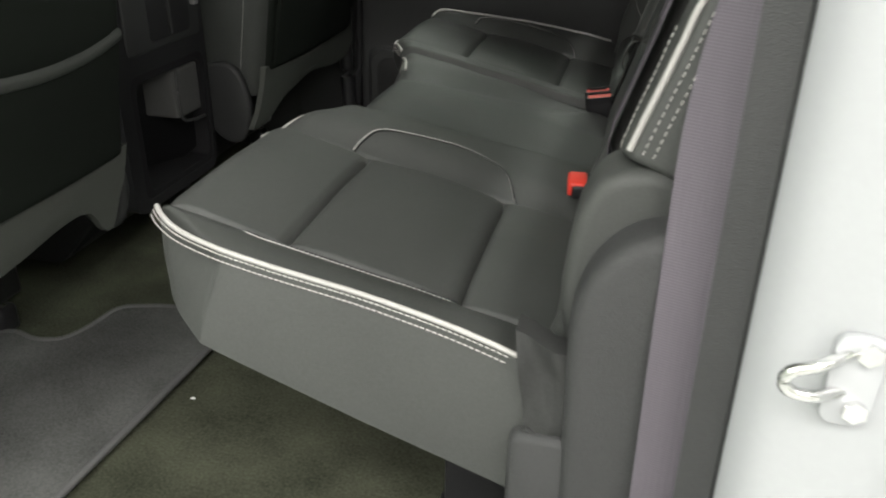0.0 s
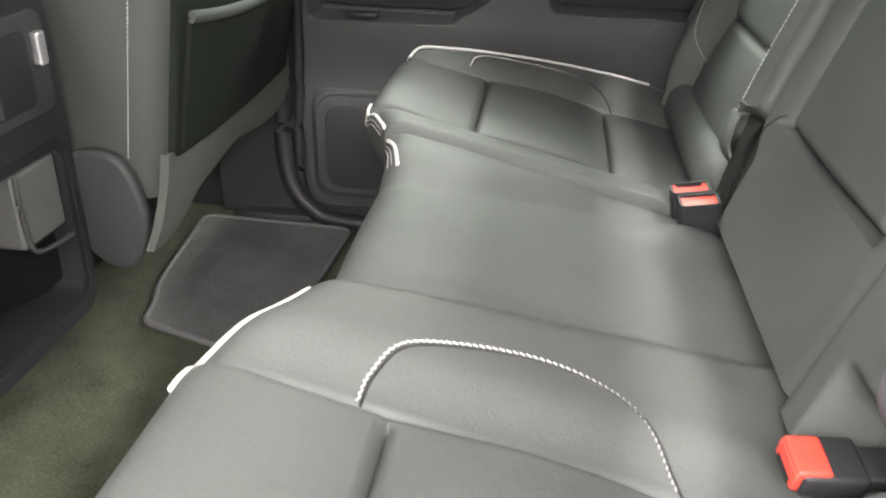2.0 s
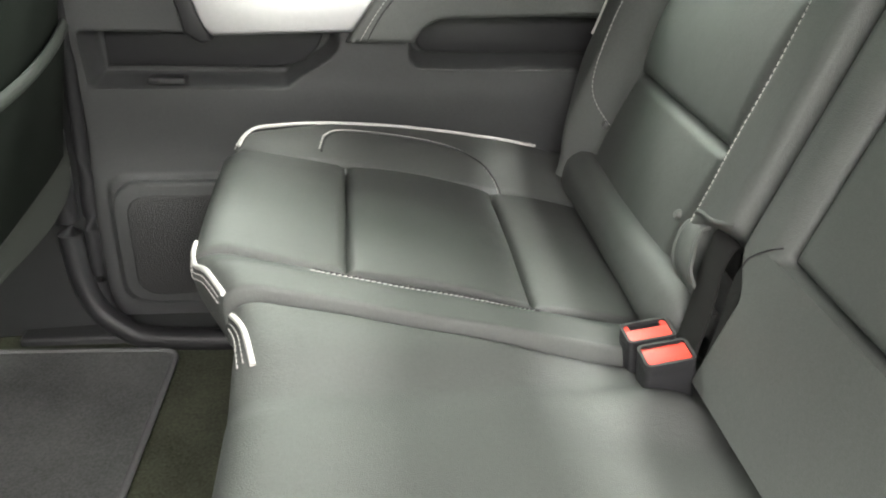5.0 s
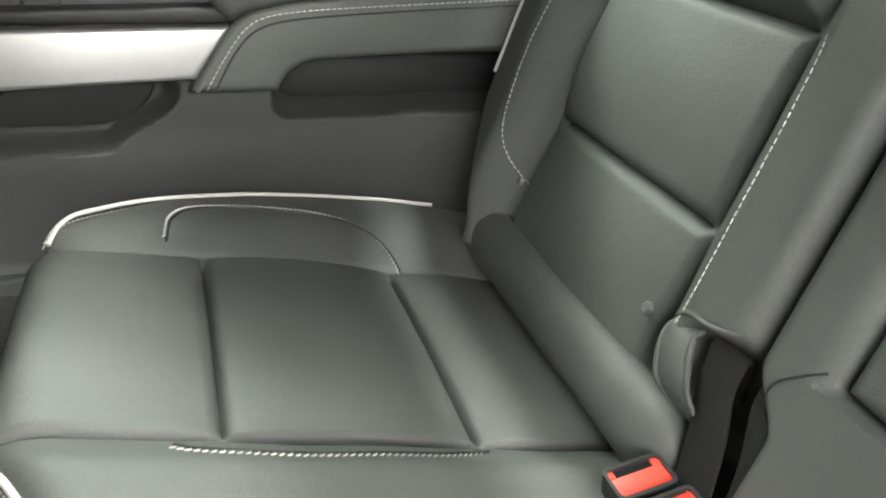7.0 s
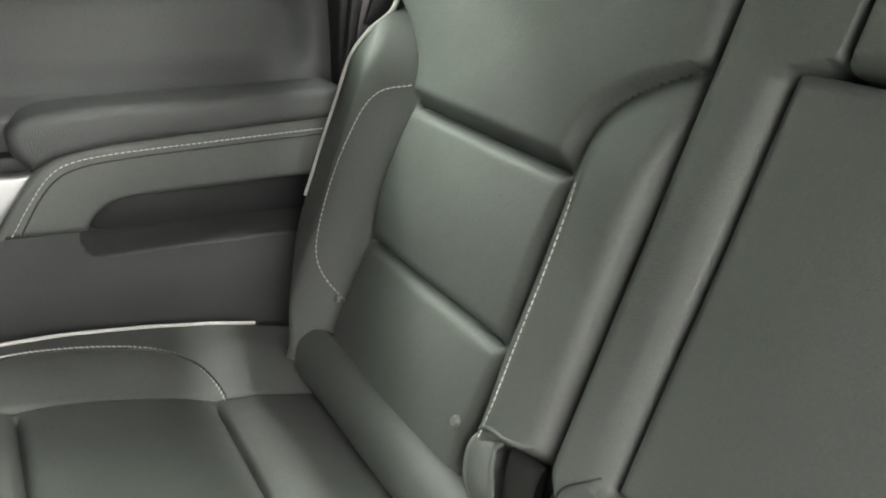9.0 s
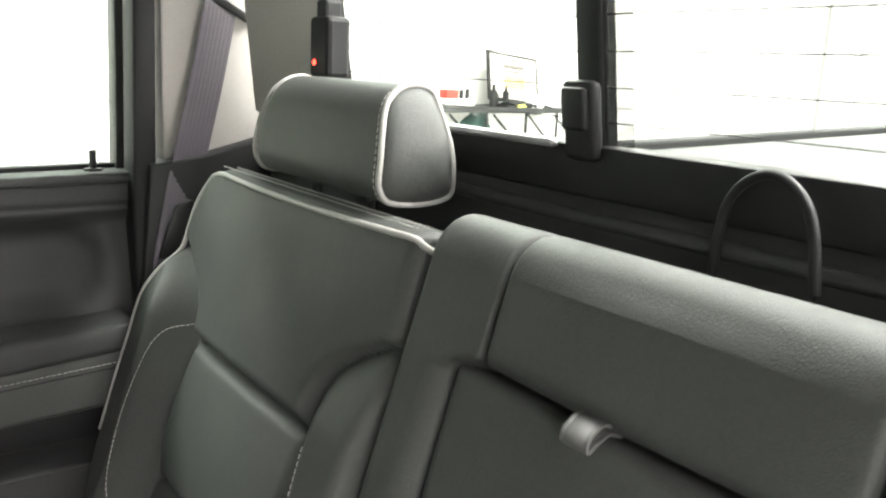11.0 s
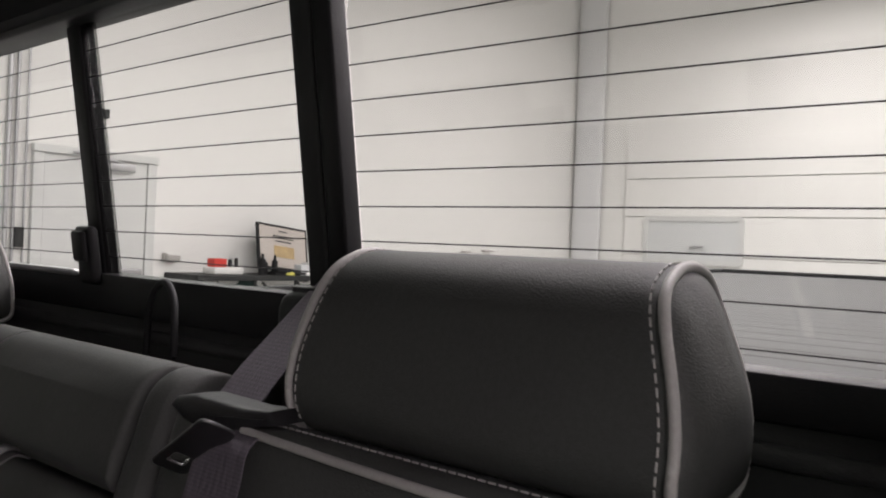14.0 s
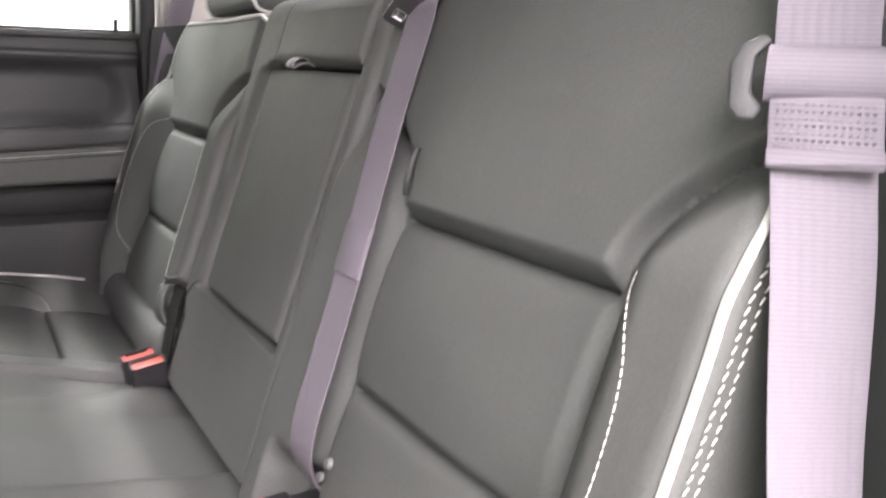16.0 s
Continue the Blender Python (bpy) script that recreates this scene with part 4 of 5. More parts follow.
verts = [(-0.047, 0.778), (-0.047, 0.800), (-0.042, 0.810), (-0.030, 0.816), (-0.026, 0.812), (-0.034, 0.804), (-0.036, 0.786), (-0.030, 0.778), (-0.034, 0.772), (-0.042, 0.772)]
bm = bmesh.new()
va = [bm.verts.new(on_belt(u, z, 0.000)) for u, z in verts]
vb = [bm.verts.new(on_belt(u, z, 0.012)) for u, z in verts]
bm.faces.new(va)
bm.faces.new(vb[::-1])
for k in range(len(verts)):
    bm.faces.new((va[k], va[(k + 1) % len(verts)], vb[(k + 1) % len(verts)], vb[k]))
bmesh.ops.recalc_face_normals(bm, faces=bm.faces)
bmesh.ops.bevel(bm, geom=bm.edges[:], offset=0.0025, segments=3, affect="EDGES", profile=0.5)
part("tongue", bm, PLASTIC, nb, "charcoal belt tongue", smooth=True)
prism("guide", rounded(0.235, 0.300, 1.085, 1.125, 0.012), -0.735, -0.710, "y", DARK, nb, "black belt guide", 0.004)

# cloth flap and hinge cover at the outer end of the bench
hc = empty("hinge_cover", "dark cloth flap over the bench hinge with plastic cover below", "hinge cover")


FOLDS = material("black_folded_cloth", (0.030, 0.031, 0.030), 0.75, grain=0.7, scale=700, var=0.25, spec=0.25)


def flap(u, v):
    fold = 0.005 * math.sin(7 * u + 4 * v) * v + 0.006 * noise.noise(Vector((u * 1.8, v * 2.2, 2))) + 0.0015 * noise.noise(Vector((u * 6, v * 5, 4)))
    low = 0.010 * math.sin(u * math.pi) * (1 - v)
    return Vector((0.030 + 0.014 * (1 - v) * (1 - u) + 0.062 * u, -0.768 - fold, 0.292 + 0.104 * v - 0.020 * u * v - low))


sheet_solid("flap", lin(0, 1, 26), lin(0, 1, 26), flap, lambda u, v: flap(u, v) + Vector((0, 0.03, 0)), FOLDS, hc)
tube("hem", [flap(u, 0.0) - Vector((0, 0.001, 0)) for u in lin(0, 1, 14)], 0.0028, FOLDS, hc, "rolled hem of the cloth flap")
prism("cover", rounded(0.030, 0.092, 0.175, 0.288, 0.014), -0.778, -0.715, "y", SOFTTRIM, hc, "charcoal plastic hinge cover", 0.008)

def slotted(name, outer, hole, m, lo, hi, mat, parent, label=""):
    """A plate with a slot; outer and hole are outlines of as many points, m carries them into place."""
    n = len(outer)
    verts = [m @ Vector((p, q, d)) for ring, d in ((outer, lo), (outer, hi), (hole, hi), (hole, lo)) for p, q in ring]
    faces = [(a * n + k, a * n + (k + 1) % n, (a + 1) % 4 * n + (k + 1) % n, (a + 1) % 4 * n + k) for a in range(4) for k in range(n)]
    return raw(name, verts, faces, mat, parent, smooth=False, label=label)


# ---- middle belt, buckles ----
mb = belt("grey middle seat belt threaded through a guide on the seat back")
path = [(0.372, -0.236, 0.930), (0.370, -0.236, 0.954), (0.355, -0.237, 0.950), (0.318, -0.240, 0.921), (0.282, -0.244, 0.893), (0.258, -0.248, 0.872)]
ribbon("webbing", smooth_line(path, 6), 0.050, [(0.08, 1, 0.03)] * 31, 0.0014, WEB, mb)
low, over = [], []
for s, a in ((0.546, 0.286), (0.52, 0.289), (0.44, 0.298), (0.34, 0.306), (0.26, 0.312), (0.18, 0.315), (0.12, 0.318), (0.085, 0.319), (0.065, 0.320)):
    lift = 0.032 - 0.006 * sm(0.46, 0.55, s) - 0.034 * (1 - sm(0.06, 0.10, s))
    low.append(back_point(s, -a, lift))
    over.append(Vector((0, 1, 0)))
ribbon("webbing", smooth_line([(0.254, -0.275, 0.868)] + low, 5), 0.052, smooth_line([over[0]] + over, 5), 0.0014, WEB, mb)
ribbon("fold", [back_point(s, -a, 0.0335) for s, a in ((0.322, 0.3095), (0.305, 0.310), (0.285, 0.311), (0.272, 0.3115))], 0.053, (0, 1, 0), 0.004, WEB, mb, "sewn fold in the webbing", ribs=0)
tube("loop_guide", smooth_line([near_surf(0.405, 0.340, 0.002), near_surf(0.395, 0.347, 0.008), near_surf(0.375, 0.347, 0.008), near_surf(0.362, 0.340, 0.002)], 5), 0.003, PLASTIC, mb, "small grey belt loop")
c = near_surf(0.085, 0.345, 0.004)
cyl("button", c, c + BN * 0.004, 0.005, BINGREY, mb, "grey stop button")
# guide and tongue at the shoulder
prism("guide", [(-0.204, 0.868), (-0.212, 0.875), (-0.234, 0.879), (-0.290, 0.878), (-0.315, 0.880), (-0.322, 0.872), (-0.296, 0.866), (-0.268, 0.857), (-0.244, 0.856), (-0.222, 0.860)], 0.232, 0.262, "x", DARK, mb, "black belt guide", 0.005, 3)
STEEL = material("dark_belt_steel", (0.16, 0.16, 0.165), 0.30, metal=1.0, var=0.04)
down, side = Vector((-0.08, 0.92, -0.65)).normalized(), Vector((0.92, -0.27, -0.50))
side = (side - down * side.dot(down)).normalized()
plate = Matrix((side, down, side.cross(down))).transposed().to_4x4()
plate.translation = Vector((0.213, -0.291, 0.868))
slotted("tongue", rounded(-0.012, 0.012, -0.004, 0.056, 0.005), rounded(-0.006, 0.006, 0.036, 0.047, 0.002), plate, -0.0012, 0.0012, STEEL, mb, "dark steel belt tongue with a square slot")
for ring in (rounded(-0.0062, 0.0062, 0.0358, 0.0472, 0.002), rounded(-0.0122, 0.0122, -0.004, 0.0562, 0.005)):
    tube("rim", [plate @ Vector((p, q, 0.0)) for p, q in ring], 0.0014, CHROME if ring[0][0] < 0.01 else STEEL, mb, "polished edge", closed=True)
ho = empty("belt_housing", "charcoal plastic belt retractor housing on the rear wall", "belt housing")
prism("shell", rounded(-0.310, -0.175, 0.80, 0.947, 0.018), 0.346, 0.392, "x", PLASTIC, ho, "", 0.010, 3)
box("slot", 0.352, 0.385, -0.255, -0.190, 0.943, 0.951, DARK, ho, 0.002, "black belt slot")


def buckle(label, tip, base, up=Vector((0, 0, 1)), w=0.042, lip=True, notch=0):
    """A belt buckle from its stalk to its red release button."""
    thing = empty("belt_buckle", label, "belt buckle", "belt buckles")
    tip, base = Vector(tip), Vector(base)
    d = (tip - base).normalized()
    s = d.cross(up).normalized()
    u = s.cross(d)
    m = Matrix((s, d, u)).transposed().to_4x4()
    m.translation = tip

    def bx(name, a, b, mat, lab="", bev=0.003):
        bm = box_bm(a[0], b[0], a[1], b[1], a[2], b[2], bev, 3)
        bmesh.ops.transform(bm, matrix=m, verts=bm.verts)
        return part(name, bm, mat, thing, lab, smooth=True)

    bx("shell", (-w / 2, -0.052, -0.012 if lip else -0.018), (w / 2, -0.002, 0.010 if lip else 0.014), DARK, "", 0.005)
    if lip:
        bx("release_button", (-w / 2 + 0.0035, -0.024, 0.004), (w / 2 - 0.0035, 0.002, 0.0125), RED, "red release button", 0.003)
    if lip:
        bx("release_button", (-w / 2 + 0.0035, -0.004, -0.008), (w / 2 - 0.0035, 0.003, 0.009), RED, "red release button", 0.002)
        bx("slot", (-w / 2 + 0.009, -0.002, -0.008), (w / 2 - 0.009, 0.0036, -0.002), RUBBER, "dark tongue slot", 0.0005)
    else:
        face = m @ Matrix(((1, 0, 0, 0), (0, 0, 1, 0), (0, 1, 0, 0), (0, 0, 0, 1)))
        slotted("rim", rounded(-w / 2, w / 2, -0.018, 0.014, 0.006), rounded(-w / 2 + 0.003, w / 2 - 0.003, -0.0152, 0.0112, 0.004), face, -0.008, 0.004, DARK, thing, "black rim")
        bx("release_button", (-w / 2 + 0.002, -0.006, -0.016 if notch == 0 else -0.0085), (w / 2 - 0.002, 0.0012, 0.012), RED, "red release button", 0.001)
        for a, b in ((-w / 2 + 0.002, -w / 2 + 0.009), (w / 2 - 0.009, w / 2 - 0.002)) if notch else ():
            bx("release_button", (a, -0.006, -0.016), (b, 0.0016, -0.008), RED, "red release button", 0.001)
        bx("slot", (-w / 2 + 0.006, -0.006, -0.0155), (w / 2 - 0.006, 0.0016 if notch == 0 else -0.0005, -0.0135 if notch == 0 else -0.008), RUBBER, "dark tongue slot", 0.0005)
    bx("stalk", (-w / 2 + 0.005, -0.11, -0.009), (w / 2 - 0.005, -0.048, 0.006), DARK, "", 0.003)
    return thing


buckle("black belt buckle with red button lying on the bench", (0.035, -0.303, 0.360), (0.125, -0.292, 0.358), Vector((-0.35, -0.25, 1)))
buckle("black belt buckle with red button in the bench gap", (0.038, 0.224, 0.355), (0.048, 0.228, 0.290), Vector((0, -1, 0.2)), 0.050, False, 1)
buckle("black belt buckle with red button in the bench gap", (0.044, 0.187, 0.354), (0.054, 0.193, 0.290), Vector((0, -1, 0.2)), 0.050, False)

tagged(box("paper_scrap", -0.513, -0.506, -0.471, -0.467, 0.003, 0.0040, WALLWHITE, None, 0.0004), "tiny white scrap lying on the carpet", "scrap")

# tether loop behind the middle seat
tl = empty("tether_loop", "black cord tether loop standing behind the middle seat", "cord loop")
tube("cord", smooth_line([(0.350, 0.034, 0.81), (0.352, 0.034, 0.87), (0.350, 0.026, 0.922), (0.346, -0.004, 0.943), (0.338, -0.036, 0.928), (0.330, -0.052, 0.885), (0.332, -0.054, 0.81)], 8), 0.0036, RUBBER, tl, seg=10)
box("clip", 0.330, 0.366, -0.068, 0.05, 0.800, 0.820, DARK, tl, 0.004)

# black box with a red indicator on the window's edge
dv = empty("alarm_box", "small black box with red indicator hung beside window", "alarm box")
box("case", 0.336, 0.368, 0.574, 0.622, 0.982, 1.054, RUBBER, dv, 0.006)
box("bracket", 0.343, 0.366, 0.592, 0.618, 1.050, 1.074, DARK, dv, 0.004)
cyl("indicator", (0.3365, 0.606, 1.000), (0.3345, 0.606, 1.000), 0.0030, LED, dv, "glowing red indicator")
tube("cable", smooth_line([(0.352, 0.606, 1.07), (0.346, 0.612, 1.12), (0.340, 0.617, 1.16)], 4), 0.004, RUBBER, dv, "black cable")


# ---- far rear door ----
def inset(x, z, x0, x1, z0, z1, r, soft=0.010):
    """1 inside a rounded rectangle, falling to 0 at its rim."""
    dx = max(x0 + r - x, 0, x - x1 + r)
    dz = max(z0 + r - z, 0, z - z1 + r)
    inner = min(x - x0, x1 - x, z - z0, z1 - z)
    d = r - math.hypot(dx, dz) if dx > 0 and dz > 0 else inner
    return sm(0, soft, d)


def door_y(x, z):
    y = 0.808 - 0.030 * sm(0.30, 0.455, z) - 0.010 * sm(0.44, 0.50, z)
    y += 0.055 * sm(0.632, 0.655, z) + 0.022 * sm(0.66, 0.80, z)
    y -= 0.016 * sm(0.772, 0.800, z) - 0.004 * dip(z - 0.800, 0.004)
    # bin under the handle and the pocket behind it
    edge = -0.262 - 0.075 * (1 - sm(0.43, 0.51, z)) ** 1.5
    y += 0.060 * sm(0.0, 0.02, edge - x) * sm(0.428, 0.440, z - 0.02 * max(0, x + 0.4)) * (1 - sm(0.508, 0.516, z)) * sm(-0.630, -0.615, x)
    y += 0.070 * inset(x, z, -0.165, 0.24, 0.462, 0.544, 0.028, 0.010)
    y += 0.028 * inset(x, z, -0.62, 0.148, 0.652, 0.786, 0.055, 0.035)
    y -= 0.010 * inset(x, z, -0.640, -0.30, 0.045, 0.285, 0.04, 0.012)
    return y


door = empty("door_1", "charcoal rear door with armrest, silver trim and speaker", "door", kind="structure")
xs = near_lines(-0.37, -0.12, 0.003, ()) + near_lines(-0.66, 0.178, 0.012, (-0.262, -0.168, -0.62, -0.64), (0.003, 0.006, 0.010, 0.015))
zs = near_lines(0.425, 0.56, 0.003, ()) + near_lines(0.02, 0.832, 0.010, (0.433, 0.512, 0.473, 0.546, 0.640, 0.786, 0.800, 0.285), (0.003, 0.006, 0.010))
sheet_solid("panel", sorted(set(xs)), sorted(set(zs)), lambda x, z: Vector((x, door_y(x, z), z)), lambda x, z: Vector((x, 0.91, z)), SOFTTRIM, door)
# black plates at the back of both recesses stand in for their shade
prism("pocket_liner", rounded(-0.150, 0.22, 0.474, 0.534, 0.022), 0.830, 0.842, "y", DARK, door, "black plate for the shade in the armrest pocket", 0.003)
prism("bin_liner", [(-0.608, 0.452), (-0.608, 0.506), (-0.288, 0.506), (-0.298, 0.482), (-0.318, 0.462), (-0.352, 0.452)], 0.820, 0.842, "y", DARK, door, "black plate for the shade in the door bin", 0.003)
pad = smooth_line([(-0.255, 0.508, 0), (-0.240, 0.534, 0), (-0.225, 0.558, 0), (-0.208, 0.580, 0), (-0.185, 0.596, 0), (-0.150, 0.606, 0), (-0.08, 0.613, 0), (0.145, 0.629, 0)], 5)
pad += smooth_line([(0.145, 0.552, 0), (0.0, 0.547, 0), (-0.105, 0.543, 0), (-0.134, 0.536, 0), (-0.148, 0.525, 0), (-0.158, 0.508, 0)], 5)
prism("armrest_pad", [(p.x, p.y) for p in pad], 0.742, 0.782, "y", LEATHER, door, "black stitched armrest pad", 0.009, 4)
tube("seam", smooth_line([(-0.226, 0.7415, 0.512), (-0.206, 0.7412, 0.548), (-0.184, 0.7410, 0.574), (-0.155, 0.7410, 0.586), (-0.10, 0.7410, 0.592), (0.0, 0.7410, 0.598), (0.14, 0.7410, 0.605)], 8), 0.0010, DARK, door)
rest = smooth_line([(-0.206, 0.586, 0), (-0.222, 0.600, 0), (-0.228, 0.618, 0), (-0.222, 0.634, 0), (-0.200, 0.645, 0), (-0.15, 0.650, 0), (-0.05, 0.654, 0), (0.148, 0.663, 0)], 5)
prism("armrest_top", [(p.x, p.y) for p in rest] + [(0.148, 0.625), (-0.12, 0.608), (-0.180, 0.598)], 0.735, 0.815, "y", SOFTTRIM, door, "", 0.013, 5)
stitches("stitching", smooth_line([(-0.236, 0.7405, 0.512), (-0.215, 0.7405, 0.547), (-0.192, 0.7405, 0.578), (-0.166, 0.7405, 0.592), (-0.11, 0.7405, 0.599), (0.0, 0.7405, 0.605), (0.14, 0.7405, 0.612)], 8), THREAD, door)
prism("pull_trim", [(-0.440, 0.516), (-0.455, 0.530), (-0.468, 0.578), (-0.208, 0.580), (-0.246, 0.524)], 0.742, 0.785, "y", SILVER, door, "brushed silver pull handle trim", 0.006, 4)
prism("trim_bezel", [(-0.455, 0.506), (-0.478, 0.520), (-0.492, 0.590), (-0.470, 0.592), (-0.458, 0.550), (-0.440, 0.511)], 0.740, 0.790, "y", DARK, door, "", 0.004)
prism("switch_plate", [(-0.488, 0.583), (-0.488, 0.597), (-0.212, 0.602), (-0.206, 0.585)], 0.744, 0.815, "y", DARK, door, "black window switch plate", 0.004)
prism("switch", rounded(-0.410, -0.372, 0.757, 0.775, 0.007), 0.598, 0.607, "z", PLASTIC, door, "window switch", 0.003)
prism("bin_latch", rounded(-0.545, -0.49, 0.437, 0.447, 0.004), 0.775, 0.80, "y", DARK, door, "", 0.002)
sp = prism("speaker_surround", rounded(-0.628, -0.31, 0.056, 0.276, 0.045), 0.784, 0.806, "y", SOFTTRIM, door, "", 0.006, 3)
prism("speaker_grille", rounded(-0.606, -0.33, 0.074, 0.256, 0.035), 0.7815, 0.795, "y", material("speaker_mesh", (0.02, 0.02, 0.02), 0.7, grain=1.5, scale=500, voronoi=True), sp, "black perforated speaker grille", 0.004)
prism("sill_moulding", [(-0.66, 0.818), (0.180, 0.832), (0.180, 0.846), (-0.66, 0.832)], 0.820, 0.895, "y", SOFTTRIM, door, "", 0.005)
cyl("lock_base", (0.135, 0.855, 0.838), (0.135, 0.855, 0.848), 0.012, DARK, door)
cyl("lock_pin", (0.135, 0.855, 0.846), (0.135, 0.855, 0.872), 0.0045, DARK, door, "black lock pin")
tube("door_seal", smooth_line([(-0.648, 0.772, 0.80), (-0.650, 0.772, 0.40), (-0.660, 0.770, 0.16), (-0.652, 0.765, 0.07), (-0.615, 0.760, 0.025), (-0.55, 0.757, 0.008), (-0.30, 0.757, 0.004), (0.10, 0.757, 0.004)], 8), 0.011, RUBBER, door, "black rubber door seal", seg=10)
tube("sill_moulding", smooth_line([(-0.695, 0.775, 0.80), (-0.692, 0.772, 0.40), (-0.690, 0.766, 0.18), (-0.672, 0.754, 0.085), (-0.630, 0.744, 0.038), (-0.56, 0.738, 0.016), (-0.30, 0.736, 0.010), (0.10, 0.736, 0.010)], 8), 0.019, DARK, door, "black sill moulding sweeping up the pillar", seg=12)
glass = prism("pane", [(-0.66, 0.815), (0.180, 0.825), (0.190, 1.21), (-0.60, 1.21)], 0.884, 0.888, "y", GLASS, door, "side window glass", 0)
glass.visible_shadow = False
prism("window_frame", [(0.166, 0.82), (0.186, 0.82), (0.198, 1.24), (0.178, 1.24)], 0.86, 0.90, "y", DARK, door, "", 0.003)
prism("window_frame", [(-0.66, 1.195), (0.20, 1.195), (0.20, 1.24), (-0.66, 1.24)], 0.84, 0.90, "y", DARK, door, "", 0.003)
prism("window_seal", [(-0.66, 0.830), (0.180, 0.844), (0.180, 0.852), (-0.66, 0.840)], 0.872, 0.892, "y", RUBBER, door, "", 0.002)

# door pillars, front doors and the nose of the cab
bp = prism("wall_pillar", [(-0.84, 0.775), (-0.665, 0.790), (-0.665, 0.90), (-0.84, 0.90)], 0.0, 1.25, "z", PLASTIC, None, "", 0.006)
setting(bp, "charcoal plastic pillar between the far doors", "pillar")
bpn = prism("wall_pillar", [(-0.84, -0.80), (-0.84, -0.92), (-0.72, -0.92), (-0.72, -0.80)], 0.0, 1.25, "z", PLASTIC, None, "", 0.006)
setting(bpn, "charcoal plastic pillar between the near doors", "pillar")
for sg, nm in ((1, "far"), (-1, "near")):
    w = box("wall_front_" + nm, -2.2, -0.84, min(sg * 0.80, sg * 0.9), max(sg * 0.80, sg * 0.9), -0.06, 0.82, PLASTIC, None, 0)
    setting(w, "charcoal plastic panel of the closed front door", "door panel")
setting(box("wall_dashboard", -2.3, -1.95, -0.8, 0.8, -0.06, 0.72, PLASTIC, None, 0.03), "charcoal dashboard at the nose of the cab", "dashboard")
setting(box("sill_near", -0.80, 0.20, -0.90, -0.80, -0.12, 0.012, PLASTIC, None, 0.006), "charcoal plastic door sill", "sill")
setting(box("sill_far", -0.80, 0.20, 0.75, 0.93, -0.06, 0.014, PLASTIC, None, 0.006), "charcoal plastic door sill", "sill")


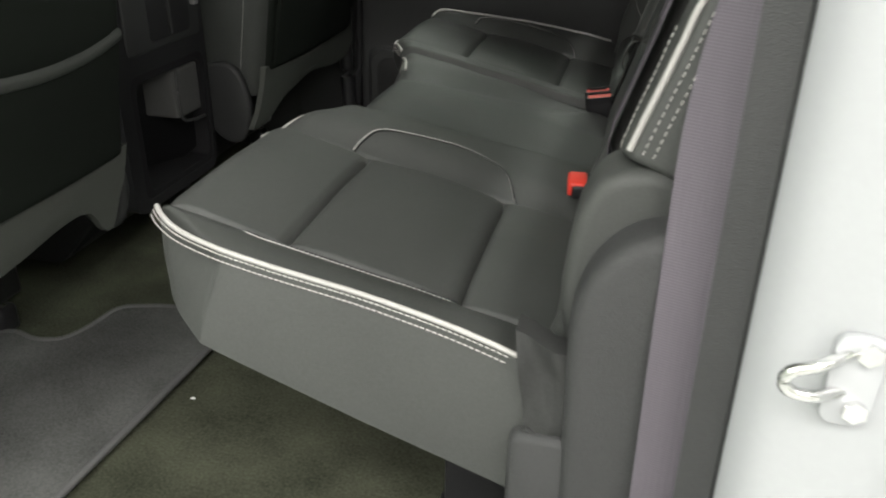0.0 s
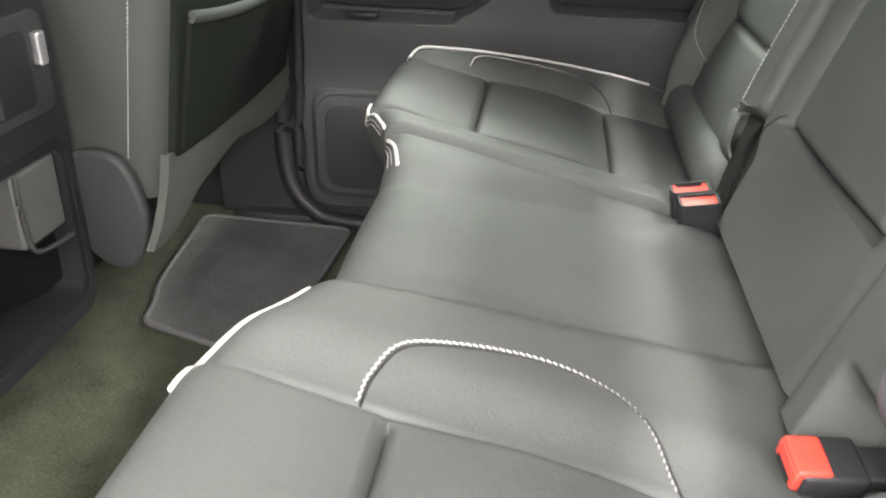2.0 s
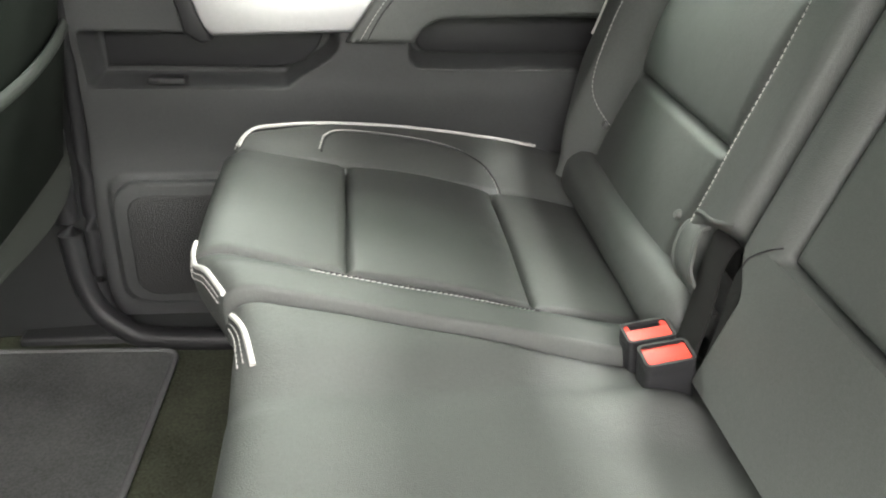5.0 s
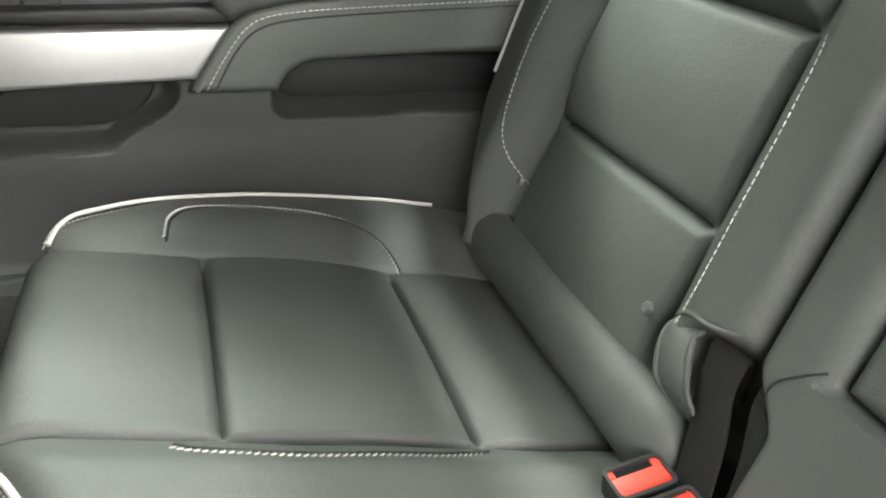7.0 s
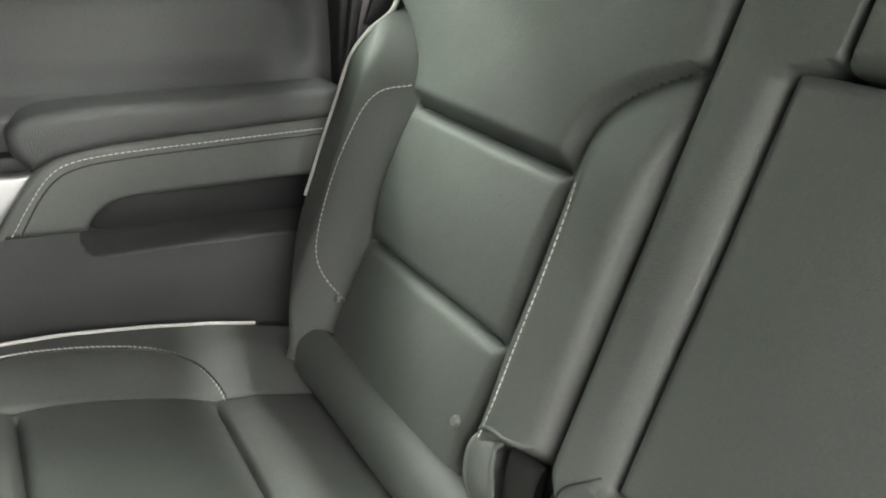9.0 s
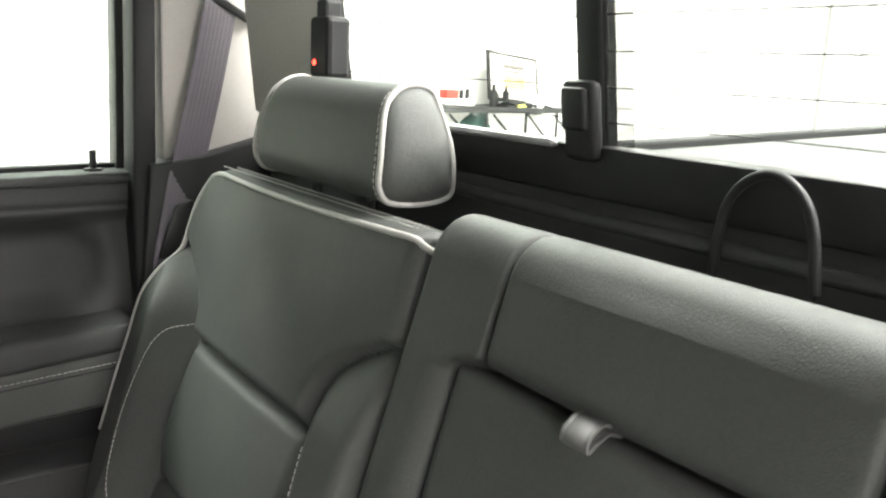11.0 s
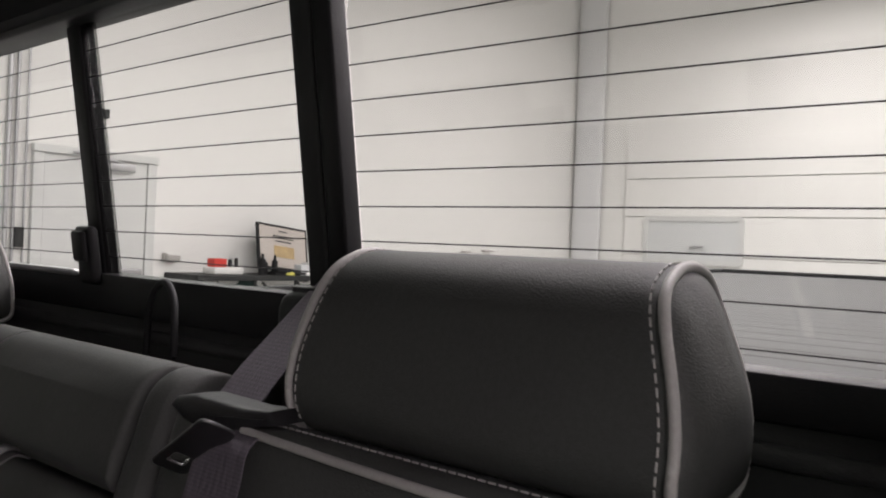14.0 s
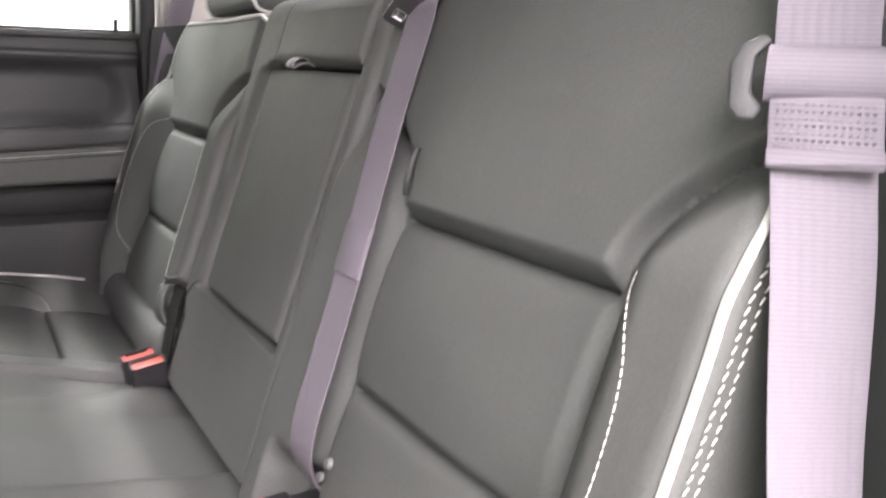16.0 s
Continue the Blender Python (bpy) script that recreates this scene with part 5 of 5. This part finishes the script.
# ---- front seats and console ----
def front_seat(label, y0, y1, inner):
    thing = empty("front_seat", label, "car seat", "front seats")

    def xr(z):
        return -0.672 + (z - 0.30) * 0.15

    ymid = (y0 + y1) / 2
    ys = near_lines(y0, y1, 0.03, (y0, y1), (0.004, 0.010, 0.018, 0.03))
    zs_ = near_lines(0.30, 1.04, 0.03, (0.30, 1.04), (0.004, 0.010, 0.018, 0.03))

    def rear(z, y):
        d = min(y - y0, y1 - y)
        return Vector((xr(z) - rim(d, 0.04) - rim(min(1.04 - z, 1), 0.06) + 0.010 * hump(y, y0, y1), y, z))

    sheet_solid("backrest", zs_, ys, rear, lambda z, y: Vector((xr(z) - 0.15, y, z)), SHADED_LEATHER, thing, bulge=0.006)
    # dark rear panel with its map pocket
    p0, p1 = y0 + 0.024, y1 - 0.024

    def panel(z, y):
        d = min(y - p0, p1 - y)
        return rear(z, y) + Vector((0.006 - rim(d, 0.006), 0, 0))

    sheet_solid("rear_panel", near_lines(0.352, 1.0, 0.03, (0.352, 1.0)), near_lines(p0, p1, 0.03, (p0, p1)), panel, lambda z, y: rear(z, y) - Vector((0.02, 0, 0)), material("black_carpet_panel", (0.009, 0.011, 0.009), 0.9, grain=0.8, scale=900, spec=0.08), thing, "black carpeted back panel")

    def pocket(z, y):
        return rear(z, y) + Vector((0.010 + 0.012 * sm(0.40, 0.52, z) * hump(y, p0, p1) ** 0.5, 0, 0))

    top = [0.545 - 0.020 * hump(y, p0, p1) for y in near_lines(p0 + 0.02, p1 - 0.02, 0.02, ())]
    sheet_solid("map_pocket", lin(0.0, 1.0, 12), near_lines(p0 + 0.02, p1 - 0.02, 0.02, ()), lambda u, y: pocket(0.36 + u * (0.185 - 0.020 * hump(y, p0, p1)), y), lambda u, y: pocket(0.36 + u * (0.185 - 0.020 * hump(y, p0, p1)), y) - Vector((0.007, 0, 0)), bpy.data.materials["black_carpet_panel"], thing, "black map pocket")
    tube("pocket_hem", [pocket(z, y) for z, y in zip(top, near_lines(p0 + 0.02, p1 - 0.02, 0.02, ()))], 0.0055, SHADED_LEATHER, thing, "padded pocket hem", flat=1.6)

    # hanging lower flap
    def flap(u, y):
        e = y1 - y if inner > 0 else y - y0
        z = 0.362 - u * (0.082 + 0.010 * math.sin((y - y0) * 17) + 0.040 * (1 - sm(0.04, 0.13, e)))
        y -= 0.048 * u * (1 - sm(0.0, 0.12, e))
        return Vector((xr(z) + 0.006 + 0.006 * math.sin(u * 3.1) + 0.003 * noise.noise(Vector((y * 9, u * 3, y0))), y, z))

    sheet_solid("lower_flap", lin(0, 1, 10), near_lines(y0 + 0.012, y1 - 0.012, 0.025, ()), flap, lambda u, y: flap(u, y) - Vector((0.012, 0, 0)), FABRIC, thing, "grey fabric flap at the foot of the back")
    # recliner cover on the inner side
    yi = y0 if inner < 0 else y1
    out = [(-0.800, 0.225), (-0.760, 0.200), (-0.722, 0.205), (-0.700, 0.250), (-0.704, 0.300), (-0.728, 0.338), (-0.770, 0.345), (-0.802, 0.325)]
    out = [(a + 0.012, b + 0.028 * (b - 0.2) / 0.145) for a, b in out]
    prism("recliner_cover", [(p.x, p.y) for p in smooth_line([(a, b, 0) for a, b in out + out[:1]], 4)[:-1]], min(yi, yi + inner * 0.022), max(yi, yi + inner * 0.022), "y", PLASTIC, thing, "charcoal recliner cover", 0.008, 4)
    stitches("stitching", [Vector((xr(z) - 0.045, yi + inner * 0.0035, z)) for z in lin(0.36, 0.92, 40)], THREAD, thing, 0.006, 0.004, 0.0006)
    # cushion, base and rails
    box("cushion", -1.28, -0.83, y0, y1, 0.205, 0.345, SHADED_LEATHER, thing, 0.04)
    box("base", -1.25, -0.90, y0 + 0.03, y1 - 0.03, 0.07, 0.21, DARK, thing, 0.01)
    for y in (y0 + 0.06, y1 - 0.06):
        box("rail", -1.36, -0.92, y - 0.018, y + 0.018, 0.012, 0.045, DARK, thing, 0.004)
        box("rail_foot", -0.955, -0.915, y - 0.022, y + 0.022, 0.0, 0.052, DARK, thing, 0.008)
        cyl("bolt", (-0.930, y, 0.052), (-0.930, y, 0.062), 0.008, CHROME, thing, "steel bolt", seg=6)
        prism("link", [(-1.00, 0.045), (-0.93, 0.045), (-0.905, 0.12), (-0.94, 0.15), (-0.99, 0.09)], y - 0.012, y + 0.012, "y", DARK, thing, "", 0.004)
        tube("wire", smooth_line([(-0.96, y + 0.02, 0.05), (-0.925, y + 0.03, 0.075), (-0.91, y + 0.01, 0.11), (-0.95, y - 0.01, 0.15)], 5), 0.004, RUBBER, thing, "black wire under the seat")
    return thing


front_seat("black leather driver's seat back with map pocket", -0.735, -0.312, 1)
front_seat("black leather passenger seat back with map pocket", 0.175, 0.735, -1)

co = empty("centre_console", "black plastic console with rear vents and storage bin", "console")
face = [(-0.168, 0.03), (-0.182, 0.20), (-0.172, 0.42), (-0.150, 0.60), (0.135, 0.60), (0.150, 0.42), (0.150, 0.20), (0.115, 0.03)]
body = prism("body", [(y, z) for y, z in face], -1.60, -0.800, "x", DARK, co, "", 0.012, 3)
for v in body.data.vertices:
    if v.co.x > -1.0:
        v.co.x -= 0.16 * max(0.0, 0.20 - v.co.z) / 0.17


def frame_ring(name, outer, inner_, x0, x1, mat, label=""):
    bm = bmesh.new()
    n = len(outer)
    rings = [[bm.verts.new((x, y, z)) for y, z in pts] for x, pts in ((x0, outer), (x1, outer), (x1, inner_), (x0, inner_))]
    for a, b in zip(rings, rings[1:] + rings[:1]):
        for k in range(n):
            bm.faces.new((a[k], a[(k + 1) % n], b[(k + 1) % n], b[k]))
    return part(name, bm, mat, co, label, smooth=True)


frame_ring("rear_face", rounded(-0.165, 0.148, 0.148, 0.585, 0.03), rounded(-0.128, 0.135, 0.168, 0.405, 0.02), -0.802, -0.772, DARK)
frame_ring("bin", rounded(-0.128, 0.135, 0.165, 0.405, 0.02), rounded(-0.110, 0.125, 0.180, 0.390, 0.02), -0.86, -0.774, RUBBER, "open storage bin")
box("bin_wall", -0.86, -0.778, 0.028, 0.118, 0.285, 0.385, BINGREY, co, 0.006, "grey pocket in the bin")
tube("bin_lip", smooth_line([(-0.776, 0.030, 0.388), (-0.774, 0.026, 0.34), (-0.774, 0.034, 0.286), (-0.774, 0.075, 0.272), (-0.774, 0.118, 0.268)], 5), 0.0035, SOFTTRIM, co, "pale edge of the bin")
prism("vent_panel", rounded(-0.125, 0.130, 0.440, 0.565, 0.018), -0.775, -0.768, "x", PLASTIC, co, "charcoal outlet panel", 0.003)
prism("outlet_recess", rounded(-0.050, 0.092, 0.455, 0.545, 0.012), -0.769, -0.7665, "x", RUBBER, co, "dark outlet recess", 0.001)
box("divider", -0.768, -0.760, 0.012, 0.018, 0.460, 0.540, PLASTIC, co, 0.002)
box("knob", -0.769, -0.757, 0.100, 0.116, 0.500, 0.540, SILVER, co, 0.003, "silver knob")


# ---- workshop ----
GZ = -0.65
for nm, b, mt, lb in (("ground", (-7, 11.3, -7, 6.2, GZ - 0.1, GZ), CONCRETE, "grey sealed concrete workshop ground"),
                      ("wall_north", (-7, 11.3, 6.0, 6.2, GZ, 5.2), WALLWHITE, "white painted workshop wall"),
                      ("wall_east", (11.1, 11.3, -7, 6.0, GZ, 5.2), WALLWHITE, "white sectional overhead door wall"),
                      ("wall_south", (-7, 11.3, -7.2, -7, GZ, 5.2), WALLWHITE, "white painted workshop wall"),
                      ("wall_west", (-7.2, -7, -7, 6.2, GZ, 5.2), WALLWHITE, "white painted workshop wall"),
                      ("ceiling_workshop", (-7, 11.3, -7, 6.2, 5.2, 5.3), WALLWHITE, "white workshop ceiling")):
    setting(box(nm, *b, mt, None, 0), lb, nm.split("_")[0])

wd = empty("door_2", "pale grey workshop door with overhead closer and bar", "door", kind="structure")
box("leaf", 2.84, 3.74, 5.965, 5.998, GZ, 1.63, DOORWHITE, wd, 0.004)
box("frame", 2.74, 3.84, 5.93, 5.99, 1.635, 1.70, DOORWHITE, wd, 0.006)
box("frame", 2.75, 2.835, 5.95, 5.999, GZ, 1.635, DOORWHITE, wd, 0.006)
box("frame", 3.745, 3.83, 5.95, 5.999, GZ, 1.635, DOORWHITE, wd, 0.006)
box("closer", 3.28, 3.60, 5.90, 5.965, 1.54, 1.61, SILVER, wd, 0.01, "grey door closer")
tube("closer_arm", [(3.42, 5.89, 1.615), (3.16, 5.84, 1.64), (3.05, 5.92, 1.66)], 0.012, SILVER, wd)
box("push_bar", 2.86, 3.70, 5.90, 5.95, 0.64, 0.70, SILVER, wd, 0.012, "grey push bar")

# overhead door sections of the far wall
od = empty("door_3", "white sectional overhead door with a small window", "door", kind="structure")
for k in range(6):
    z0 = GZ + 0.02 + 0.56 * k
    box("section", 11.055, 11.095, -5.6, 5.05, z0, z0 + 0.545, WALLWHITE, od, 0.006)
rg = rounded(3.24, 4.72, 0.92, 1.61, 0.06)
ri = rounded(3.31, 4.65, 0.99, 1.54, 0.04)
bm = bmesh.new()
rings = [[bm.verts.new((x, y, z)) for y, z in pts] for x, pts in ((11.054, rg), (11.02, rg), (11.02, ri), (11.054, ri))]
for a, b in zip(rings, rings[1:] + rings[:1]):
    for k in range(len(rg)):
        bm.faces.new((a[k], a[(k + 1) % len(rg)], b[(k + 1) % len(rg)], b[k]))
part("window_frame", bm, DOORWHITE, od, "white window frame", smooth=True)
prism("pane", ri, 11.04, 11.052, "x", material("frosted_pane", (0.62, 0.63, 0.63), 0.5), od, "grey frosted pane", 0)
box("handle", 10.99, 11.05, 3.8, 4.0, 1.17, 1.19, SILVER, od, 0.006)
setting(box("trim", 11.0, 11.06, 5.47, 5.92, GZ, 5.2, material("pale_grey_steel", (0.72, 0.72, 0.73), 0.5, var=0.05), None, 0.008), "pale grey steel column in the workshop corner", "column")
# boards of the north wall seen through the side window
for z in (-0.02, 0.26, 0.69, 1.19, 1.71, 2.23):
    setting(box("trim", -2.4, 2.02, 5.985, 6.0, z - 0.012, z + 0.012, DOORWHITE, None, 0.003), "pale joint between white wall panels", "wall joint")
for x, z0 in ((1.33, 0.68), (1.33, 0.19)):
    t = empty("spray_bottle", "pale spray bottle standing on a wall ledge", "bottle", "bottles on the ledge")
    cyl("bottle", (x, 5.94, z0 + 0.012), (x, 5.94, z0 + 0.09), 0.035, DOORWHITE, t, r2=0.028)
    cyl("cap", (x, 5.94, z0 + 0.09), (x, 5.94, z0 + 0.14), 0.014, GREYTRIM, t, r2=0.010)
for z0 in (0.68, 0.19):
    setting(box("trim", 0.4, 1.55, 5.88, 6.0, z0 - 0.012, z0 + 0.010, WALLWHITE, None, 0.003), "white narrow wall ledge", "ledge")

# conduits and boxes on the wall
for x, r in ((2.56, 0.020), (2.62, 0.014), (2.70, 0.010)):
    setting(tube("trim", [(x, 5.975, 0.2), (x, 5.975, 5.2)], r, SILVER), "grey conduit on the wall", "conduit")
for x, z, w, h, lb in ((2.66, 0.94, 0.07, 0.16, "dark grey switch box"), (3.32, 2.02, 0.08, 0.08, "black wall sensor"), (3.95, 0.81, 0.03, 0.07, "grey wall latch"), (8.38, 0.967, 0.16, 0.02, "grey wall hook"), (8.86, 0.99, 0.22, 0.02, "grey wall hook"), (4.02, 0.80, 0.16, 0.05, "grey outlet strip")):
    t = tagged(box("wall_box", x - w / 2, x + w / 2, 5.94, 5.999, z - h / 2, z + h / 2, PLASTIC if "dark" in lb or "black" in lb else GREYTRIM, None, 0.006), lb + " fixed to the white wall", "wall box", "boxes on the wall")
for x in (7.12, 7.27):
    t = empty("wall_tap", "small chrome tap on the white wall", "tap", "taps on the wall")
    cyl("pipe", (x, 5.99, 0.41), (x, 5.90, 0.41), 0.02, CHROME, t)
    cyl("spout", (x, 5.90, 0.42), (x + 0.05, 5.88, 0.37), 0.018, CHROME, t)

before = set(bpy.data.objects)
# work table on braces
tb = empty("work_table", "dark steel wall table on diagonal braces", "table")
box("tabletop", 3.88, 5.74, 5.42, 5.97, 0.385, 0.435, PLASTIC, tb, 0.006)
box("end_rail", 5.715, 5.74, 5.42, 5.97, 0.435, 0.52, PLASTIC, tb, 0.004)
for x in (3.94, 4.52, 5.00, 5.40, 5.71):
    cyl("leg", (x, 5.46, GZ - 0.225), (x, 5.46, 0.385), 0.014, PLASTIC, tb)
for x in (4.10, 4.60, 5.02, 5.36):
    cyl("brace", (x, 5.46, 0.37), (x + 0.30, 5.46, 0.10), 0.012, PLASTIC, tb)

# white card toned to grey, its shading put into the colour
SHADED_CARD = material("shaded_white_card", (0.55, 0.56, 0.57), 0.7, var=0.06)
ms = empty("monitor", "black monitor with a pale document on screen", "monitor")
mt = Matrix.Translation((5.02, 5.66, 0.47)) @ Matrix.Rotation(radians(-16), 4, "X") @ Matrix.Rotation(radians(6), 4, "Y")
SCREEN = material("lit_screen", (0.40, 0.36, 0.33), 0.4, emit=(0.80, 0.64, 0.54, 0.22))


def onm(name, x0, x1, y0, y1, z0, z1, mat, label=""):
    bm = box_bm(x0, x1, y0, y1, z0, z1, 0.004)
    bmesh.ops.transform(bm, matrix=mt, verts=bm.verts)
    return part(name, bm, mat, ms, label)


onm("bezel", -0.31, 0.31, 0, 0.03, 0.0, 0.47, RUBBER)
onm("screen", -0.285, 0.285, -0.004, 0.004, 0.03, 0.445, SCREEN, "lit pale screen")
for k, (w, z) in enumerate(((0.11, 0.395), (0.26, 0.345), (0.26, 0.325), (0.2, 0.29))):
    onm("text_bar", -w / 2, w / 2, -0.006, -0.003, z, z + 0.012, PLASTIC)
onm("picture", -0.12, 0.13, -0.006, -0.003, 0.13, 0.25, material("ochre_print", (0.45, 0.32, 0.16), 0.6, var=0.4, vscale=20), "ochre picture block")
onm("base", -0.26, 0.28, -0.22, 0.02, -0.085, -0.055, RUBBER)
onm("neck", -0.05, 0.05, 0.01, 0.04, -0.06, 0.05, RUBBER)


def jar(label, x, y, r, h, mat, cap):
    t = empty("bottle", label, "bottle", "bottles on the table")
    cyl("body", (x, y, 0.435), (x, y, 0.435 + h), r, mat, t, seg=12)
    cyl("cap", (x, y, 0.435 + h), (x, y, 0.435 + h * 1.35), r * 0.5, cap, t, seg=12, r2=r * 0.35)


BLUEISH = material("dark_teal_cloth", (0.03, 0.07, 0.06), 0.9)
jar("black bottle standing on the work table", 4.66, 5.55, 0.035, 0.15, RUBBER, RUBBER)
jar("black bottle standing on the work table", 4.73, 5.60, 0.028, 0.12, RUBBER, SILVER)
jar("black bottle standing on the work table", 4.80, 5.54, 0.030, 0.14, RUBBER, RUBBER)
jar("small dark bottle with pale cap on table", 4.40, 5.70, 0.018, 0.14, PLASTIC, DOORWHITE)
jar("small dark bottle with pale cap on table", 4.47, 5.70, 0.018, 0.15, PLASTIC, DOORWHITE)
tagged(box("red_box", 4.16, 4.30, 5.60, 5.72, 0.50, 0.58, RED, None, 0.012), "red box on a white tub on the table", "box")
tagged(box("white_tub", 4.14, 4.46, 5.56, 5.76, 0.435, 0.50, WALLWHITE, None, 0.012), "low white tub standing on the table", "tub")
tagged(box("white_carton", 5.04, 5.20, 5.43, 5.54, 0.435, 0.54, SHADED_CARD, None, 0.006), "small white carton standing on the table", "carton")
pb = empty("perforated_box", "white perforated box standing on the table", "box")
box("shell", 5.24, 5.69, 5.50, 5.68, 0.435, 0.555, SHADED_CARD, pb, 0.006)
for i in range(6):
    for j in range(2):
        cyl("hole", (5.44 + i * 0.04, 5.4985, 0.475 + j * 0.035), (5.44 + i * 0.04, 5.4965, 0.475 + j * 0.035), 0.010, PLASTIC, pb, seg=8)
YEL = material("yellow_cloth", (0.60, 0.55, 0.12), 0.8)
for x, y, m, lb, cat in ((4.92, 5.46, YEL, "crumpled yellow cloth on the table", "cloth"), (5.14, 5.46, WALLWHITE, "crumpled white cloth on the table", "cloth"), (5.22, 5.50, PLASTIC, "dark crumpled cloth on the table", "cloth")):
    bm = bmesh.new()
    bmesh.ops.create_icosphere(bm, subdivisions=3, radius=0.05)
    for v in bm.verts:
        v.co = Vector((v.co.x * 1.2 + x, v.co.y + y, max(0, v.co.z * 0.55 + 0.012) + 0.435)) + Vector((1, 1, 0)) * 0.012 * noise.noise(v.co * 40 + Vector((x, 0, 0)))
    ob = part("cloth", bm, m, None, "", True)
    tagged(ob, lb, cat, "cloths on the table")
tagged(box("keyboard", 4.74, 5.10, 5.44, 5.56, 0.435, 0.455, RUBBER, None, 0.005), "black keyboard lying on the table", "keyboard")
# bag hanging under the table and a white basin on the ground
bm = bmesh.new()
bmesh.ops.create_icosphere(bm, subdivisions=4, radius=0.2)
for v in bm.verts:
    v.co = Vector((v.co.x * 0.9 + 4.52, v.co.y * 0.5 + 5.62, v.co.z * 0.95 + 0.20)) + v.co.normalized() * 0.04 * noise.noise(v.co * 9)
tagged(part("cloth_bag", bm, BLUEISH, None, "", True), "dark green cloth bag hanging under table", "bag")
# the bench and all that stands on it, along the wall
for ob in bpy.data.objects:
    if ob not in before and not ob.parent:
        ob.location = (0.07, 0, 0.235)
setting(box("trim", 6.5, 8.5, 5.98, 6.0, 0.64, 0.665, DOORWHITE, None, 0.003), "pale rail on the white wall", "wall rail")

# ---- truck bed with its folding cover ----
tc = empty("tonneau_cover", "black ribbed tonneau cover on the truck bed", "bed cover")
n = 34
for k in range(n):
    x0 = 0.56 + k * (3.40 - 0.56) / n
    box("slat", x0, x0 + (3.40 - 0.56) / n - 0.003, -0.60, 0.60, 0.824, 0.838, COVER, tc, 0.0015)
for sg in (-1, 1):
    box("side_rail", 0.56, 3.41, min(sg * 0.60, sg * 0.635), max(sg * 0.60, sg * 0.635), 0.80, 0.853, RUBBER, tc, 0.005)
box("rear_rail", 3.40, 3.44, -0.635, 0.635, 0.80, 0.853, RUBBER, tc, 0.005)
bd = empty("truck_bed", "white painted truck bed under the cover", "truck bed")
for sg in (-1, 1):
    box("side_wall", 0.52, 3.47, min(sg * 0.64, sg * 0.95), max(sg * 0.64, sg * 0.95), -0.15, 0.79, PAINT, bd, 0.02)
box("tailgate", 3.45, 3.52, -0.9, 0.9, -0.12, 0.79, PAINT, bd, 0.02)
box("front_wall", 0.50, 0.54, -0.9, 0.9, -0.15, 0.79, PAINT, bd, 0.01)
box("bed_floor", 0.50, 3.50, -0.9, 0.9, -0.18, -0.13, PAINT, bd, 0.01)
for x in (1.9,):
    for sg in (-1, 1):
        w = bd
        cyl("tyre", (x, sg * 0.70, GZ + 0.40), (x, sg * 0.93, GZ + 0.40), 0.40, RUBBER, w, seg=32)
        cyl("rim", (x, sg * 0.935, GZ + 0.40), (x, sg * 0.94, GZ + 0.40), 0.25, CHROME, w, seg=24)
for ob in (tc, bd):
    ob.rotation_euler.y = radians(-1.4)
    ob.location.z = 0.019

# piping, thread and buttons belong to the cover or shell that carries them
for ob in list(bpy.data.objects):
    kind = ob.name.split(".")[0]
    if ob.parent and ob.parent.type == "EMPTY" and kind in ("piping", "stitching", "seam", "release_button", "slot", "map_pocket", "pocket_hem"):
        want = {"release_button": ("shell",), "slot": ("shell",), "map_pocket": ("rear_panel",), "pocket_hem": ("rear_panel",)}.get(kind, ("cover", "pad", "fold", "backrest", "armrest_pad"))
        for mate in ob.parent.children:
            if mate.name.split(".")[0] in want and mate.type == "MESH":
                ob.parent = mate
                break
